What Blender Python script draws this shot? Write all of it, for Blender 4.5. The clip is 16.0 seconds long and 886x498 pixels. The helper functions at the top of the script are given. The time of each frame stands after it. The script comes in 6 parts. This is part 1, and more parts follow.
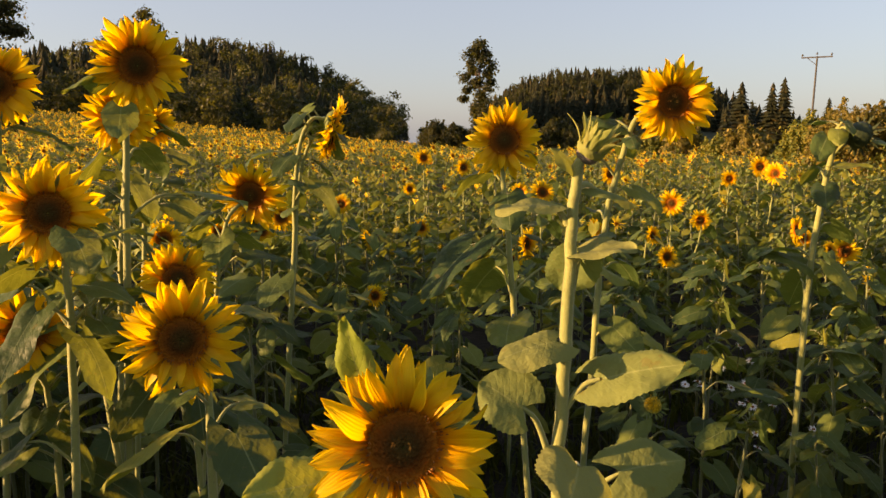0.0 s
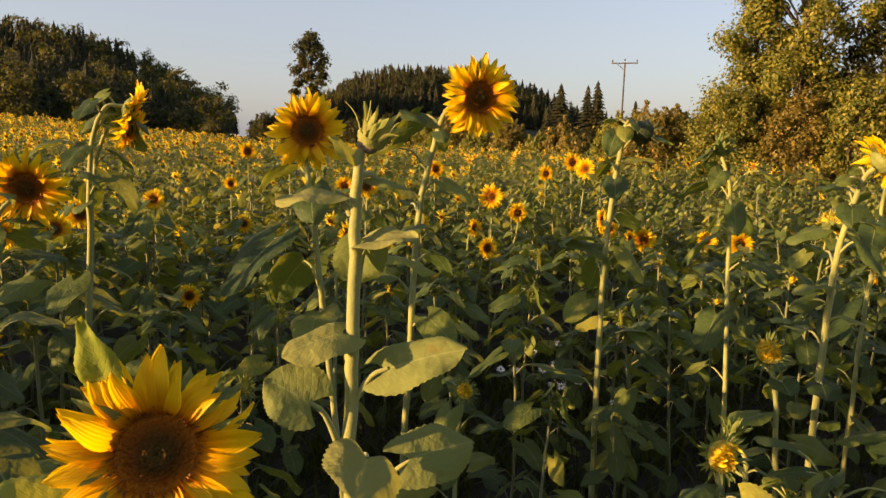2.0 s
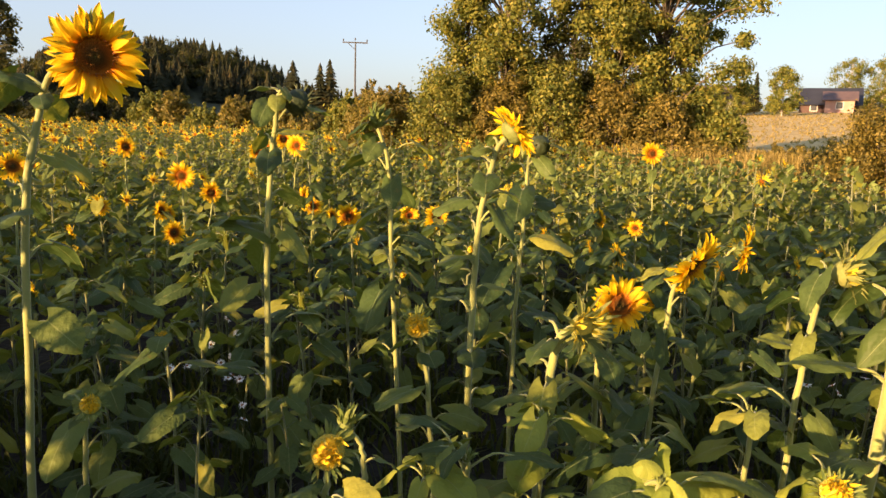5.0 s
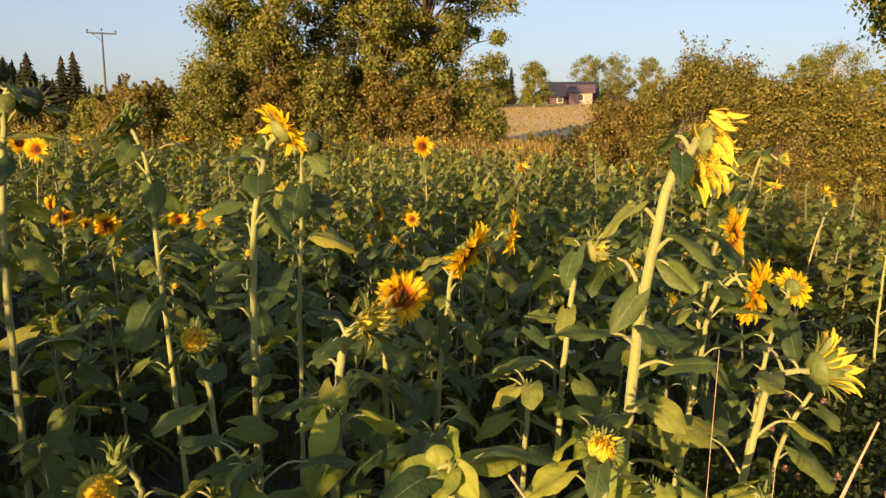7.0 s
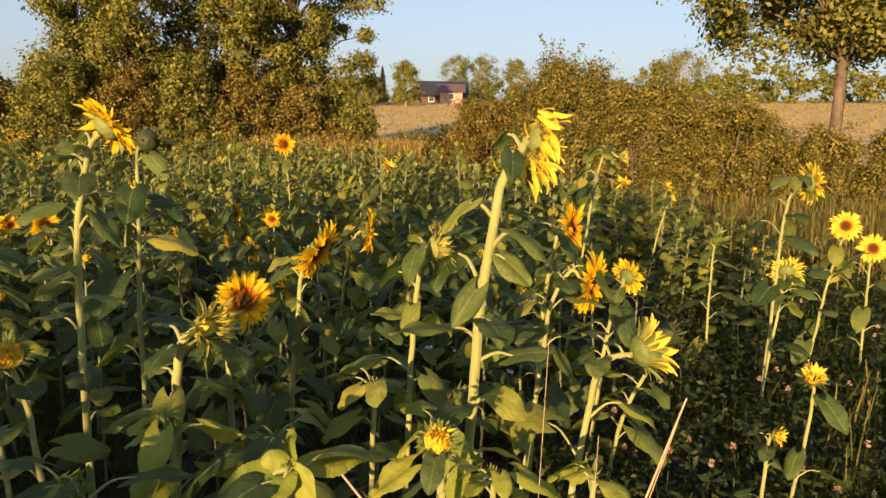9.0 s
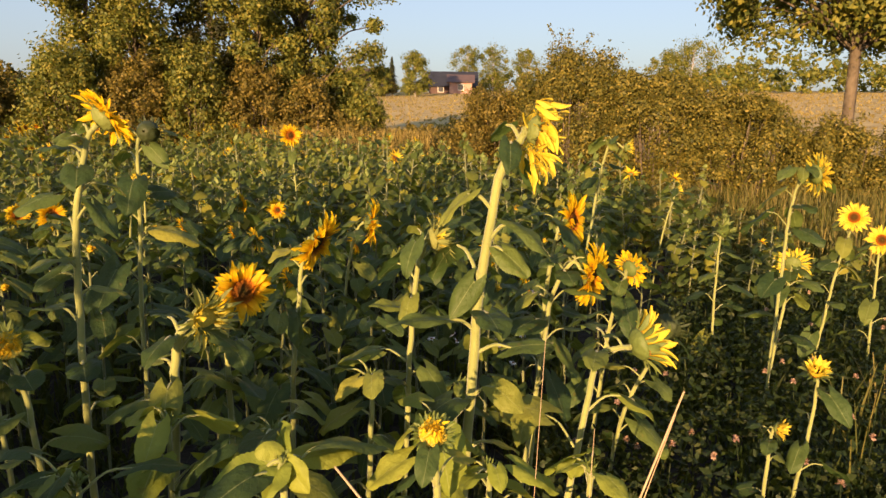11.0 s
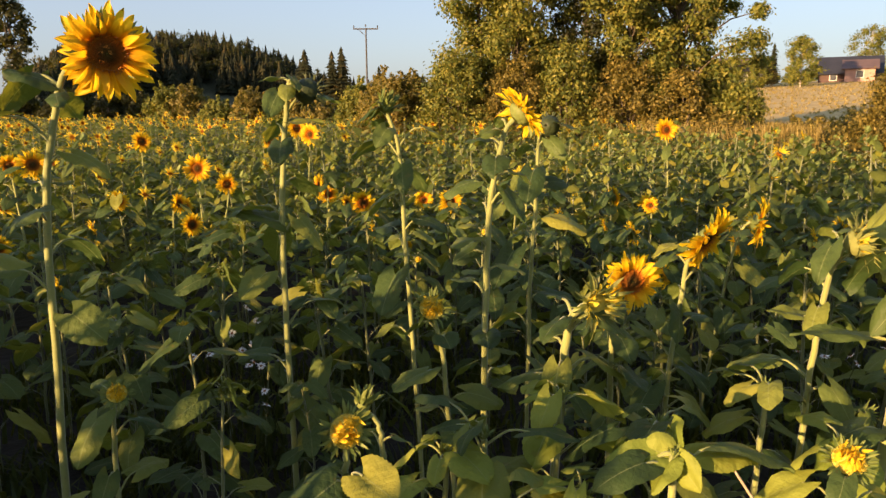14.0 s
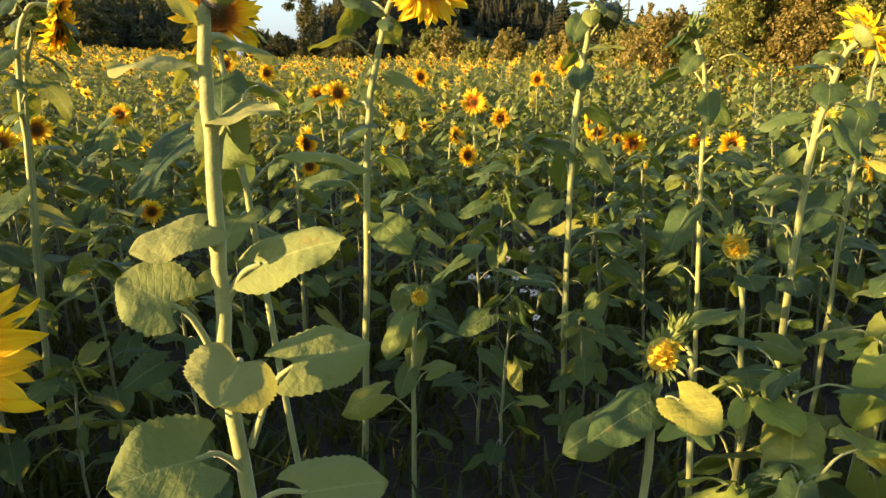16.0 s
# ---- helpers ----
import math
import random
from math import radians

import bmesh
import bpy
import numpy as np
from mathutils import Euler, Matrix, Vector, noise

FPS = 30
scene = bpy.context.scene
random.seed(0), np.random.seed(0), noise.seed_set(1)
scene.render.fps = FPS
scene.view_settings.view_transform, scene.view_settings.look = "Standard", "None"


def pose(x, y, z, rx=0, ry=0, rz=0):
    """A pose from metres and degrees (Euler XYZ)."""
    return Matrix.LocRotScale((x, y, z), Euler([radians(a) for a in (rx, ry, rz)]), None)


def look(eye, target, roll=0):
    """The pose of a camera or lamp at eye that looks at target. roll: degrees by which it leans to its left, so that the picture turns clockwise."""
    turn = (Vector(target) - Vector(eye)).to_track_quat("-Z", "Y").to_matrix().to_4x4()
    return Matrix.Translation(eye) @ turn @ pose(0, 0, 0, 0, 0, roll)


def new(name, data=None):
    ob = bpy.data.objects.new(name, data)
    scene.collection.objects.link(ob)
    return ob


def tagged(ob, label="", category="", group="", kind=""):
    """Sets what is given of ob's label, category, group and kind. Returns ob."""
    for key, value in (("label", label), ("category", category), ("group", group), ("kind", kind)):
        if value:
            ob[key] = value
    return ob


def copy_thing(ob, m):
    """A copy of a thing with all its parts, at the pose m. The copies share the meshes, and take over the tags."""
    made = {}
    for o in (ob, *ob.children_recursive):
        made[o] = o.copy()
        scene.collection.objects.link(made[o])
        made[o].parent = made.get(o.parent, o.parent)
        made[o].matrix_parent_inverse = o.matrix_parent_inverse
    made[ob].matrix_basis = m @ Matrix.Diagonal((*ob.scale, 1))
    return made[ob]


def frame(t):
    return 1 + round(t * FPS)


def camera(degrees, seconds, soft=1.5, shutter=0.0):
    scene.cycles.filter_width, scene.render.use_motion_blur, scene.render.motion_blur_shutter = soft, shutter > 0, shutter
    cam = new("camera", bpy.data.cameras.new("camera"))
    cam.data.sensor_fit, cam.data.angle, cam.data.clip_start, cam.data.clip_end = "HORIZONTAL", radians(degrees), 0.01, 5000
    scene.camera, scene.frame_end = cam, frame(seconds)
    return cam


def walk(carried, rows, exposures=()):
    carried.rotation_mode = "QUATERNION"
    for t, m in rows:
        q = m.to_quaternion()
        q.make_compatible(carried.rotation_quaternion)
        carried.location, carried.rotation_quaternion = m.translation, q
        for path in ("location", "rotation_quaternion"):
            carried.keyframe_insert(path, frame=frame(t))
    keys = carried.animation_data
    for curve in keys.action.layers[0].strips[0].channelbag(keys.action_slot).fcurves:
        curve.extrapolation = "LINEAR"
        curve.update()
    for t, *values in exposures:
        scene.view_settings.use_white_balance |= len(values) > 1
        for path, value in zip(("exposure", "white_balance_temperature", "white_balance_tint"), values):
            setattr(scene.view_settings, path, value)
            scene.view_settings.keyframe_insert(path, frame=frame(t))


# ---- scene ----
cam = camera(64.7, 16.0)
PATH = [
    (0, (0.024, 0.17, 1.591), (0.055, 2.147, 1.29), 0.4),
    (0.5, (0.037, 0.169, 1.591), (0.148, 2.141, 1.278), 0.5),
    (1, (0.05, 0.181, 1.585), (0.263, 2.143, 1.264), 0.8),
    (1.5, (0.076, 0.176, 1.584), (0.448, 2.116, 1.271), 1.1),
    (2, (0.104, 0.175, 1.583), (0.593, 2.09, 1.275), 1.2),
    (2.5, (0.126, 0.166, 1.579), (0.796, 2.03, 1.3), 1.3),
    (2.6, (0.139, 0.16, 1.579), (0.847, 2.007, 1.285), 1.3),
    (3, (0.197, 0.178, 1.563), (0.987, 1.989, 1.251), 1.3),
    (3.5, (0.298, 0.235, 1.563), (1.14, 2.021, 1.246), 1.8),
    (4, (0.375, 0.231, 1.564), (1.272, 1.988, 1.236), 1.9),
    (4.5, (0.444, 0.229, 1.557), (1.397, 1.955, 1.219), 1.6),
    (5, (0.451, 0.227, 1.562), (1.591, 1.833, 1.213), 1.6),
    (5.2, (0.446, 0.235, 1.569), (1.659, 1.785, 1.215), 1.0),
    (7.3, (0.48, 0.234, 1.569), (2.091, 1.366, 1.218), 0.6),
    (7.5, (0.488, 0.225, 1.568), (2.119, 1.328, 1.217), 0.7),
    (8, (0.498, 0.215, 1.563), (2.178, 1.242, 1.211), 1.1),
    (8.5, (0.5, 0.181, 1.572), (2.222, 1.132, 1.213), 0.8),
    (9, (0.519, 0.157, 1.569), (2.282, 1.033, 1.215), 0.8),
    (9.2, (0.527, 0.153, 1.568), (2.303, 1.003, 1.215), 0.9),
    (11.3, (0.543, 0.134, 1.569), (2.271, 1.059, 1.174), 0.6),
    (11.5, (0.538, 0.142, 1.569), (2.236, 1.124, 1.175), 0.4),
    (12, (0.517, 0.165, 1.565), (2.126, 1.29, 1.187), 0.4),
    (12.5, (0.494, 0.179, 1.569), (2.013, 1.423, 1.189), 0.2),
    (13, (0.483, 0.191, 1.567), (1.887, 1.563, 1.183), -0.1),
    (13.5, (0.465, 0.196, 1.565), (1.726, 1.698, 1.174), -0.3),
    (14, (0.45, 0.198, 1.561), (1.544, 1.825, 1.168), -0.5),
    (14.5, (0.431, 0.201, 1.557), (1.357, 1.928, 1.156), -0.8),
    (15, (0.41, 0.212, 1.544), (1.178, 2.01, 1.122), -0.7),
    (15.5, (0.365, 0.236, 1.531), (0.967, 2.086, 1.068), -0.8),
    (16, (0.302, 0.254, 1.508), (0.763, 2.124, 0.97), -0.5),
]
EXPOSURE = [(0.0, 1.54, 7600, 28), (2.4, 1.53, 7450, 28), (3.0, 1.88, 7100, 27), (5.0, 1.85, 6800, 25), (7.5, 1.45, 6750, 25), (11.5, 1.43, 6750, 25), (13.2, 1.54, 6750, 25), (14.1, 1.64, 6700, 24), (14.5, 1.86, 6650, 23), (15.5, 1.90, 6450, 19), (16.0, 2.28, 6350, 16)]
walk(cam, [(t, look(eye, target, roll)) for t, eye, target, roll in PATH], EXPOSURE)

# ---- world, sun ----
SUN_YAW, SUN_UP = 99.0, 7.4            # degrees: anticlockwise from +y, and above the horizon
sun_to = Vector((-math.sin(radians(SUN_YAW)) * math.cos(radians(SUN_UP)), math.cos(radians(SUN_YAW)) * math.cos(radians(SUN_UP)), math.sin(radians(SUN_UP))))
world = bpy.data.worlds.new("evening_sky")
scene.world = world
world.use_nodes = True
wn = world.node_tree.nodes
sky = wn.new("ShaderNodeTexSky")
sky.sky_type, sky.sun_disc = "NISHITA", False
sky.sun_elevation, sky.sun_rotation = radians(SUN_UP), math.atan2(sun_to.x, sun_to.y)
sky.air_density, sky.dust_density, sky.ozone_density = 1.0, 1.6, 2.6
wn["Background"].inputs["Strength"].default_value = 0.078
veil = wn.new("ShaderNodeHueSaturation")          # thin evening haze that pales the blue
veil.inputs["Saturation"].default_value, veil.inputs["Value"].default_value = 0.92, 1.10
world.node_tree.links.new(sky.outputs["Color"], veil.inputs["Color"])
haze = wn.new("ShaderNodeMixRGB")
haze.inputs["Fac"].default_value, haze.inputs["Color2"].default_value = 0.36, (3.1, 3.9, 4.5, 1.0)
world.node_tree.links.new(veil.outputs["Color"], haze.inputs["Color1"])
world.node_tree.links.new(haze.outputs["Color"], wn["Background"].inputs["Color"])
sun = new("sun", bpy.data.lights.new("sun", "SUN"))
sun.data.energy, sun.data.angle, sun.data.color = 5.0, radians(0.6), (1.0, 0.66, 0.30)
sun.matrix_world = look((0, 0, 30), Vector((0, 0, 30)) - sun_to)


# ---- materials ----
def material(name):
    m = bpy.data.materials.new(name)
    m.use_nodes = True
    nt = m.node_tree
    return m, nt, nt.nodes["Principled BSDF"]


def node(nt, kind, **values):
    n = nt.nodes.new("ShaderNode" + kind)
    for key, value in values.items():
        if key == "op":
            n.operation = value
        else:
            n.inputs[key.replace("_", " ")].default_value = value
    return n


def link(nt, a, b):
    nt.links.new(a, b)


def calc(nt, op, a, b=0.0):
    n = nt.nodes.new("ShaderNodeMath")
    n.operation = op
    for i, v in enumerate((a, b)):
        if isinstance(v, (int, float)):
            n.inputs[i].default_value = v
        else:
            nt.links.new(v, n.inputs[i])
    return n.outputs[0]


def ramp(nt, fac, stops):
    n = nt.nodes.new("ShaderNodeValToRGB")
    e = n.color_ramp.elements
    while len(e) < len(stops):
        e.new(0.5)
    for el, (p, c) in zip(e, stops):
        el.position, el.color = p, (*c, 1)
    nt.links.new(fac, n.inputs["Fac"])
    return n.outputs["Color"]


def mixed(nt, fac, a, b, how="MIX"):
    n = nt.nodes.new("ShaderNodeMix")
    n.data_type, n.blend_type = "RGBA", how
    for s, v in zip((n.inputs[0], n.inputs[6], n.inputs[7]), (fac, a, b)):
        if isinstance(v, (int, float)):
            s.default_value = v
        elif isinstance(v, tuple):
            s.default_value = (*v, 1)
        else:
            nt.links.new(v, s)
    return n.outputs[2]


def noise_of(nt, scale, detail=3.0, coord="Object"):
    tc = nt.nodes.new("ShaderNodeTexCoord")
    n = node(nt, "TexNoise", Scale=scale, Detail=detail)
    nt.links.new(tc.outputs[coord], n.inputs["Vector"])
    return n.outputs["Fac"]


def chance(nt):
    """A random number of each object and each loose piece."""
    a = nt.nodes.new("ShaderNodeObjectInfo").outputs["Random"]
    b = nt.nodes.new("ShaderNodeNewGeometry").outputs["Random Per Island"]
    return calc(nt, "FRACT", calc(nt, "ADD", a, b))


def bumped(nt, bsdf, height, strength, distance):
    b = node(nt, "Bump", Strength=strength, Distance=distance)
    nt.links.new(height, b.inputs["Height"])
    nt.links.new(b.outputs["Normal"], bsdf.inputs["Normal"])
    return b


def thin(nt, bsdf, colour, share, normal=None):
    """Lets part of the light through, as leaves and petals do."""
    t = nt.nodes.new("ShaderNodeBsdfTranslucent")
    nt.links.new(colour, t.inputs["Color"])
    if normal:
        nt.links.new(normal.outputs["Normal"], t.inputs["Normal"])
    m = nt.nodes.new("ShaderNodeMixShader")
    m.inputs["Fac"].default_value = share
    nt.links.new(bsdf.outputs["BSDF"], m.inputs[1])
    nt.links.new(t.outputs["BSDF"], m.inputs[2])
    nt.links.new(m.outputs["Shader"], nt.nodes["Material Output"].inputs["Surface"])


def leaf_material(name, stops, veins=True, share=0.36, rough=0.55, glow=(0.44, 0.44, 0.03)):
    m, nt, b = material(name)
    col = ramp(nt, chance(nt), stops)
    n1 = noise_of(nt, 14.0)
    col = mixed(nt, calc(nt, "MULTIPLY", n1, 0.7), col, (0.6, 0.62, 0.4), "MULTIPLY")
    height = calc(nt, "ADD", noise_of(nt, 60.0), calc(nt, "MULTIPLY", noise_of(nt, 26.0, 2.0), 2.0))
    if veins:
        uv = nt.nodes.new("ShaderNodeUVMap")
        sep = nt.nodes.new("ShaderNodeSeparateXYZ")
        nt.links.new(uv.outputs["UV"], sep.inputs[0])
        side = calc(nt, "ABSOLUTE", calc(nt, "SUBTRACT", sep.outputs["Y"], 0.5))
        mid = calc(nt, "LESS_THAN", side, 0.014)
        wave = calc(nt, "SINE", calc(nt, "MULTIPLY", calc(nt, "SUBTRACT", sep.outputs["X"], calc(nt, "MULTIPLY", side, 0.75)), 46.0))
        rib = calc(nt, "MAXIMUM", mid, calc(nt, "GREATER_THAN", wave, 0.975))
        col = mixed(nt, calc(nt, "ADD", calc(nt, "MULTIPLY", mid, 0.30), calc(nt, "MULTIPLY", rib, 0.05)), col, (0.33, 0.37, 0.15))
        height = calc(nt, "SUBTRACT", height, calc(nt, "MULTIPLY", calc(nt, "POWER", calc(nt, "MAXIMUM", wave, 0.0), 12.0), 0.06))
        spots = calc(nt, "GREATER_THAN", noise_of(nt, 38.0, 2.0), 0.69)
        col = mixed(nt, calc(nt, "MULTIPLY", spots, 0.35), col, (0.16, 0.11, 0.03))
    nt.links.new(col, b.inputs["Base Color"])
    b.inputs["Roughness"].default_value = rough
    b.inputs["Specular IOR Level"].default_value = 0.22
    bp = bumped(nt, b, height, 0.5, 0.007)
    through_col = mixed(nt, 0.55, col, glow, "MIX")
    thin(nt, b, through_col, share, bp)
    return m


def stem_material(name, a, c):
    m, nt, b = material(name)
    col = ramp(nt, noise_of(nt, 9.0, 4.0), [(0.25, a), (0.75, c)])
    fleck = calc(nt, "GREATER_THAN", noise_of(nt, 120.0, 1.0), 0.66)
    col = mixed(nt, calc(nt, "MULTIPLY", fleck, 0.3), col, (0.12, 0.10, 0.05))
    nt.links.new(col, b.inputs["Base Color"])
    b.inputs["Roughness"].default_value = 0.75
    b.inputs["Sheen Weight"].default_value = 0.35
    bumped(nt, b, noise_of(nt, 160.0, 2.0), 0.5, 0.002)
    return m


def petal_material(name, base, tip, share=0.58, deep=True):
    m, nt, b = material(name)
    uv = nt.nodes.new("ShaderNodeUVMap")
    sep = nt.nodes.new("ShaderNodeSeparateXYZ")
    nt.links.new(uv.outputs["UV"], sep.inputs[0])
    col = ramp(nt, sep.outputs["X"], [(0.0, base), (0.5, tip)] if not deep else [(0.0, tuple(0.55 * x * y for x, y in zip(base, (1.0, 0.5, 1.0)))), (0.07, tuple(0.8 * x * y for x, y in zip(base, (1.0, 0.7, 1.0)))), (0.18, base), (0.55, tip), (1.0, tip)])
    col = mixed(nt, calc(nt, "MULTIPLY", chance(nt), 0.3), col, (0.95, 0.72, 0.35), "MULTIPLY")
    line = calc(nt, "SINE", calc(nt, "MULTIPLY", sep.outputs["Y"], 40.0))
    col = mixed(nt, calc(nt, "MULTIPLY", calc(nt, "GREATER_THAN", line, 0.5), 0.06), col, (0.78, 0.46, 0.02))
    nt.links.new(col, b.inputs["Base Color"])
    b.inputs["Roughness"].default_value = 0.5
    b.inputs["Specular IOR Level"].default_value = 0.25
    bp = bumped(nt, b, line, 0.18, 0.002)
    thin(nt, b, col, share, bp)
    return m


def plain_material(name, a, c, scale, rough, bump=0.3, depth=0.01, metal=0.0):
    m, nt, b = material(name)
    col = ramp(nt, noise_of(nt, scale, 5.0), [(0.3, a), (0.7, c)])
    big = noise_of(nt, scale * 0.13, 2.0)
    col = mixed(nt, calc(nt, "MULTIPLY", big, 0.5), col, (0.62, 0.62, 0.62), "MULTIPLY")
    nt.links.new(col, b.inputs["Base Color"])
    b.inputs["Roughness"].default_value = rough
    b.inputs["Metallic"].default_value = metal
    bumped(nt, b, noise_of(nt, scale * 4.0, 3.0), bump, depth)
    return m


GREEN = [(0.0, (0.027, 0.057, 0.021)), (0.45, (0.056, 0.096, 0.030)), (0.8, (0.112, 0.156, 0.040)), (0.95, (0.195, 0.225, 0.045)), (1.0, (0.28, 0.28, 0.050))]
LEAF = leaf_material("sunflower_leaf", GREEN, share=0.30, glow=(0.42, 0.44, 0.03))
# GREEN scaled brighter and yellower: the low sun is put into the colour.
LEAF_SUN_TINTED = leaf_material("sunflower_leaf_sun_tinted", [(p, tuple(min(1.0, k * x) for k, x in zip((1.42, 1.18, 0.90), col))) for p, col in GREEN], veins=False, share=0.34)
# Hairy leaf, paler than LEAF because sunlight is put into its colour too.
YOUNG_LEAF = leaf_material("sunlit_hairy_leaf", [(0.0, (0.135, 0.180, 0.060)), (0.5, (0.185, 0.225, 0.075)), (1.0, (0.26, 0.275, 0.10))], share=0.30, rough=0.8)
# Bright yellow-green leaf; sunlight on it is part of the colour.
SUNLIT_LEAF = leaf_material("sunlit_yellow_green_leaf", [(0.0, (0.20, 0.26, 0.040)), (1.0, (0.30, 0.34, 0.06))], share=0.36, rough=0.6)
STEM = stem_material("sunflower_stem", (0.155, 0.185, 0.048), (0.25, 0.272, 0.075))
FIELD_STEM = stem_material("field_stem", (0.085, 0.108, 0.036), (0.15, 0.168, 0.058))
CALYX = leaf_material("sunflower_bract", [(0.0, (0.10, 0.15, 0.04)), (1.0, (0.19, 0.23, 0.07))], veins=False, share=0.15)
PALE_CALYX = leaf_material("woolly_bract", [(0.0, (0.21, 0.25, 0.075)), (1.0, (0.33, 0.34, 0.12))], veins=False, share=0.3, rough=0.8)
HAIR = leaf_material("stem_hair", [(0.0, (0.45, 0.46, 0.30)), (1.0, (0.60, 0.60, 0.42))], veins=False, share=0.5, rough=0.9)
WOOL = plain_material("woolly_base", (0.13, 0.10, 0.075), (0.26, 0.22, 0.17), 220.0, 0.95, 0.6, 0.003)
# Bracts of drooping heads, darkened to hold the shade they hang in.
DARK_CALYX = leaf_material("shade_toned_bract", [(0.0, (0.030, 0.045, 0.020)), (1.0, (0.055, 0.070, 0.03))], veins=False, share=0.05)
PETAL = petal_material("ray_petal", (0.80, 0.44, 0.006), (0.90, 0.645, 0.016))
FIELD_PETAL = petal_material("field_petal", (0.84, 0.58, 0.02), (0.88, 0.72, 0.055))
BUD_PETAL = petal_material("folded_petal", (0.52, 0.37, 0.022), (0.80, 0.57, 0.032), 0.4, False)
PALE_PETAL = petal_material("pale_petal", (0.68, 0.52, 0.035), (0.80, 0.66, 0.07), 0.5, False)


def disc_material():
    m, nt, b = material("seed_disc")
    tc = nt.nodes.new("ShaderNodeTexCoord")
    ln = node(nt, "VectorMath", op="LENGTH")
    nt.links.new(tc.outputs["Object"], ln.inputs[0])
    uv = nt.nodes.new("ShaderNodeUVMap")
    sep = nt.nodes.new("ShaderNodeSeparateXYZ")
    nt.links.new(uv.outputs["UV"], sep.inputs[0])
    col = ramp(nt, sep.outputs["X"], [(0.0, (0.058, 0.044, 0.011)), (0.38, (0.072, 0.036, 0.009)), (0.64, (0.20, 0.066, 0.009)), (0.85, (0.36, 0.125, 0.011)), (1.0, (0.50, 0.22, 0.014))])
    col = mixed(nt, calc(nt, "MULTIPLY", noise_of(nt, 220.0, 2.0), 0.6), col, (0.4, 0.3, 0.25), "MULTIPLY")
    nt.links.new(col, b.inputs["Base Color"])
    b.inputs["Roughness"].default_value = 0.95
    b.inputs["Specular IOR Level"].default_value = 0.05
    v = node(nt, "TexVoronoi", Scale=240.0)
    nt.links.new(tc.outputs["Object"], v.inputs["Vector"])
    bumped(nt, b, v.outputs["Distance"], 0.9, 0.004)
    return m


DISC = disc_material()
BUD_DISC = plain_material("folded_bud_petals", (0.36, 0.33, 0.04), (0.60, 0.49, 0.06), 140.0, 0.7, 0.8, 0.004)
FLORET = plain_material("disc_floret", (0.20, 0.065, 0.007), (0.36, 0.14, 0.012), 90.0, 0.7)
SOIL = plain_material("field_soil", (0.022, 0.016, 0.010), (0.048, 0.036, 0.022), 1.6, 0.95, 0.8, 0.05)
BARK = plain_material("bark", (0.06, 0.048, 0.034), (0.15, 0.12, 0.085), 5.0, 0.9, 0.8, 0.03)
BIRCH_BARK = plain_material("birch_bark", (0.22, 0.19, 0.16), (0.55, 0.50, 0.44), 4.0, 0.8, 0.5, 0.02)
OLIVE = leaf_material("tree_leaf_olive", [(0.0, (0.052, 0.080, 0.020)), (0.5, (0.132, 0.148, 0.030)), (0.9, (0.225, 0.212, 0.042)), (1.0, (0.30, 0.25, 0.055))], veins=False, share=0.28)
HEDGE = leaf_material("hedge_leaf", [(0.0, (0.046, 0.054, 0.014)), (0.5, (0.122, 0.114, 0.025)), (0.9, (0.215, 0.182, 0.036)), (1.0, (0.33, 0.25, 0.06))], veins=False, share=0.25)
RUSSET = leaf_material("shrub_leaf_russet", [(0.0, (0.062, 0.060, 0.016)), (0.5, (0.138, 0.110, 0.026)), (0.9, (0.215, 0.162, 0.036)), (1.0, (0.31, 0.23, 0.065))], veins=False, share=0.25)
# Shade is put into this leaf colour, far darker than OLIVE.
SHADY = leaf_material("tree_leaf_shade_toned", [(0.0, (0.012, 0.017, 0.007)), (0.6, (0.024, 0.029, 0.010)), (1.0, (0.05, 0.046, 0.015))], veins=False, share=0.2)
CONIFER = leaf_material("conifer_needles", [(0.0, (0.014, 0.019, 0.009)), (0.6, (0.022, 0.027, 0.011)), (0.93, (0.042, 0.036, 0.013)), (1.0, (0.09, 0.062, 0.018))], veins=False, share=0.05, rough=0.8)
DRY = leaf_material("dry_grass", [(0.0, (0.18, 0.13, 0.045)), (0.5, (0.30, 0.225, 0.075)), (1.0, (0.42, 0.33, 0.13))], veins=False, share=0.25)
# Grass and clover green, darkened to carry the shade near the ground.
GRASS = leaf_material("shade_toned_grass", [(0.0, (0.012, 0.026, 0.008)), (0.6, (0.024, 0.042, 0.013)), (1.0, (0.055, 0.066, 0.02))], veins=False, share=0.25)
GRASS_DRY = leaf_material("yellowing_grass", [(0.0, (0.07, 0.085, 0.022)), (0.6, (0.15, 0.14, 0.04)), (1.0, (0.28, 0.22, 0.08))], veins=False, share=0.25)
WHITE = plain_material("white_petal", (0.72, 0.72, 0.70), (0.82, 0.82, 0.80), 40.0, 0.6)
PINK = leaf_material("clover_blossom", [(0.0, (0.36, 0.19, 0.16)), (1.0, (0.62, 0.44, 0.36))], veins=False, share=0.2)
STRAW = plain_material("dry_stalk", (0.36, 0.25, 0.15), (0.52, 0.39, 0.25), 30.0, 0.8)
POLE = plain_material("weathered_pole", (0.035, 0.033, 0.032), (0.07, 0.066, 0.06), 3.0, 0.85)
ROOF = plain_material("roof_sheet", (0.018, 0.020, 0.030), (0.028, 0.030, 0.042), 0.8, 0.5)
ROOF_RED = plain_material("brown_roof", (0.085, 0.06, 0.06), (0.12, 0.08, 0.08), 0.8, 0.6)
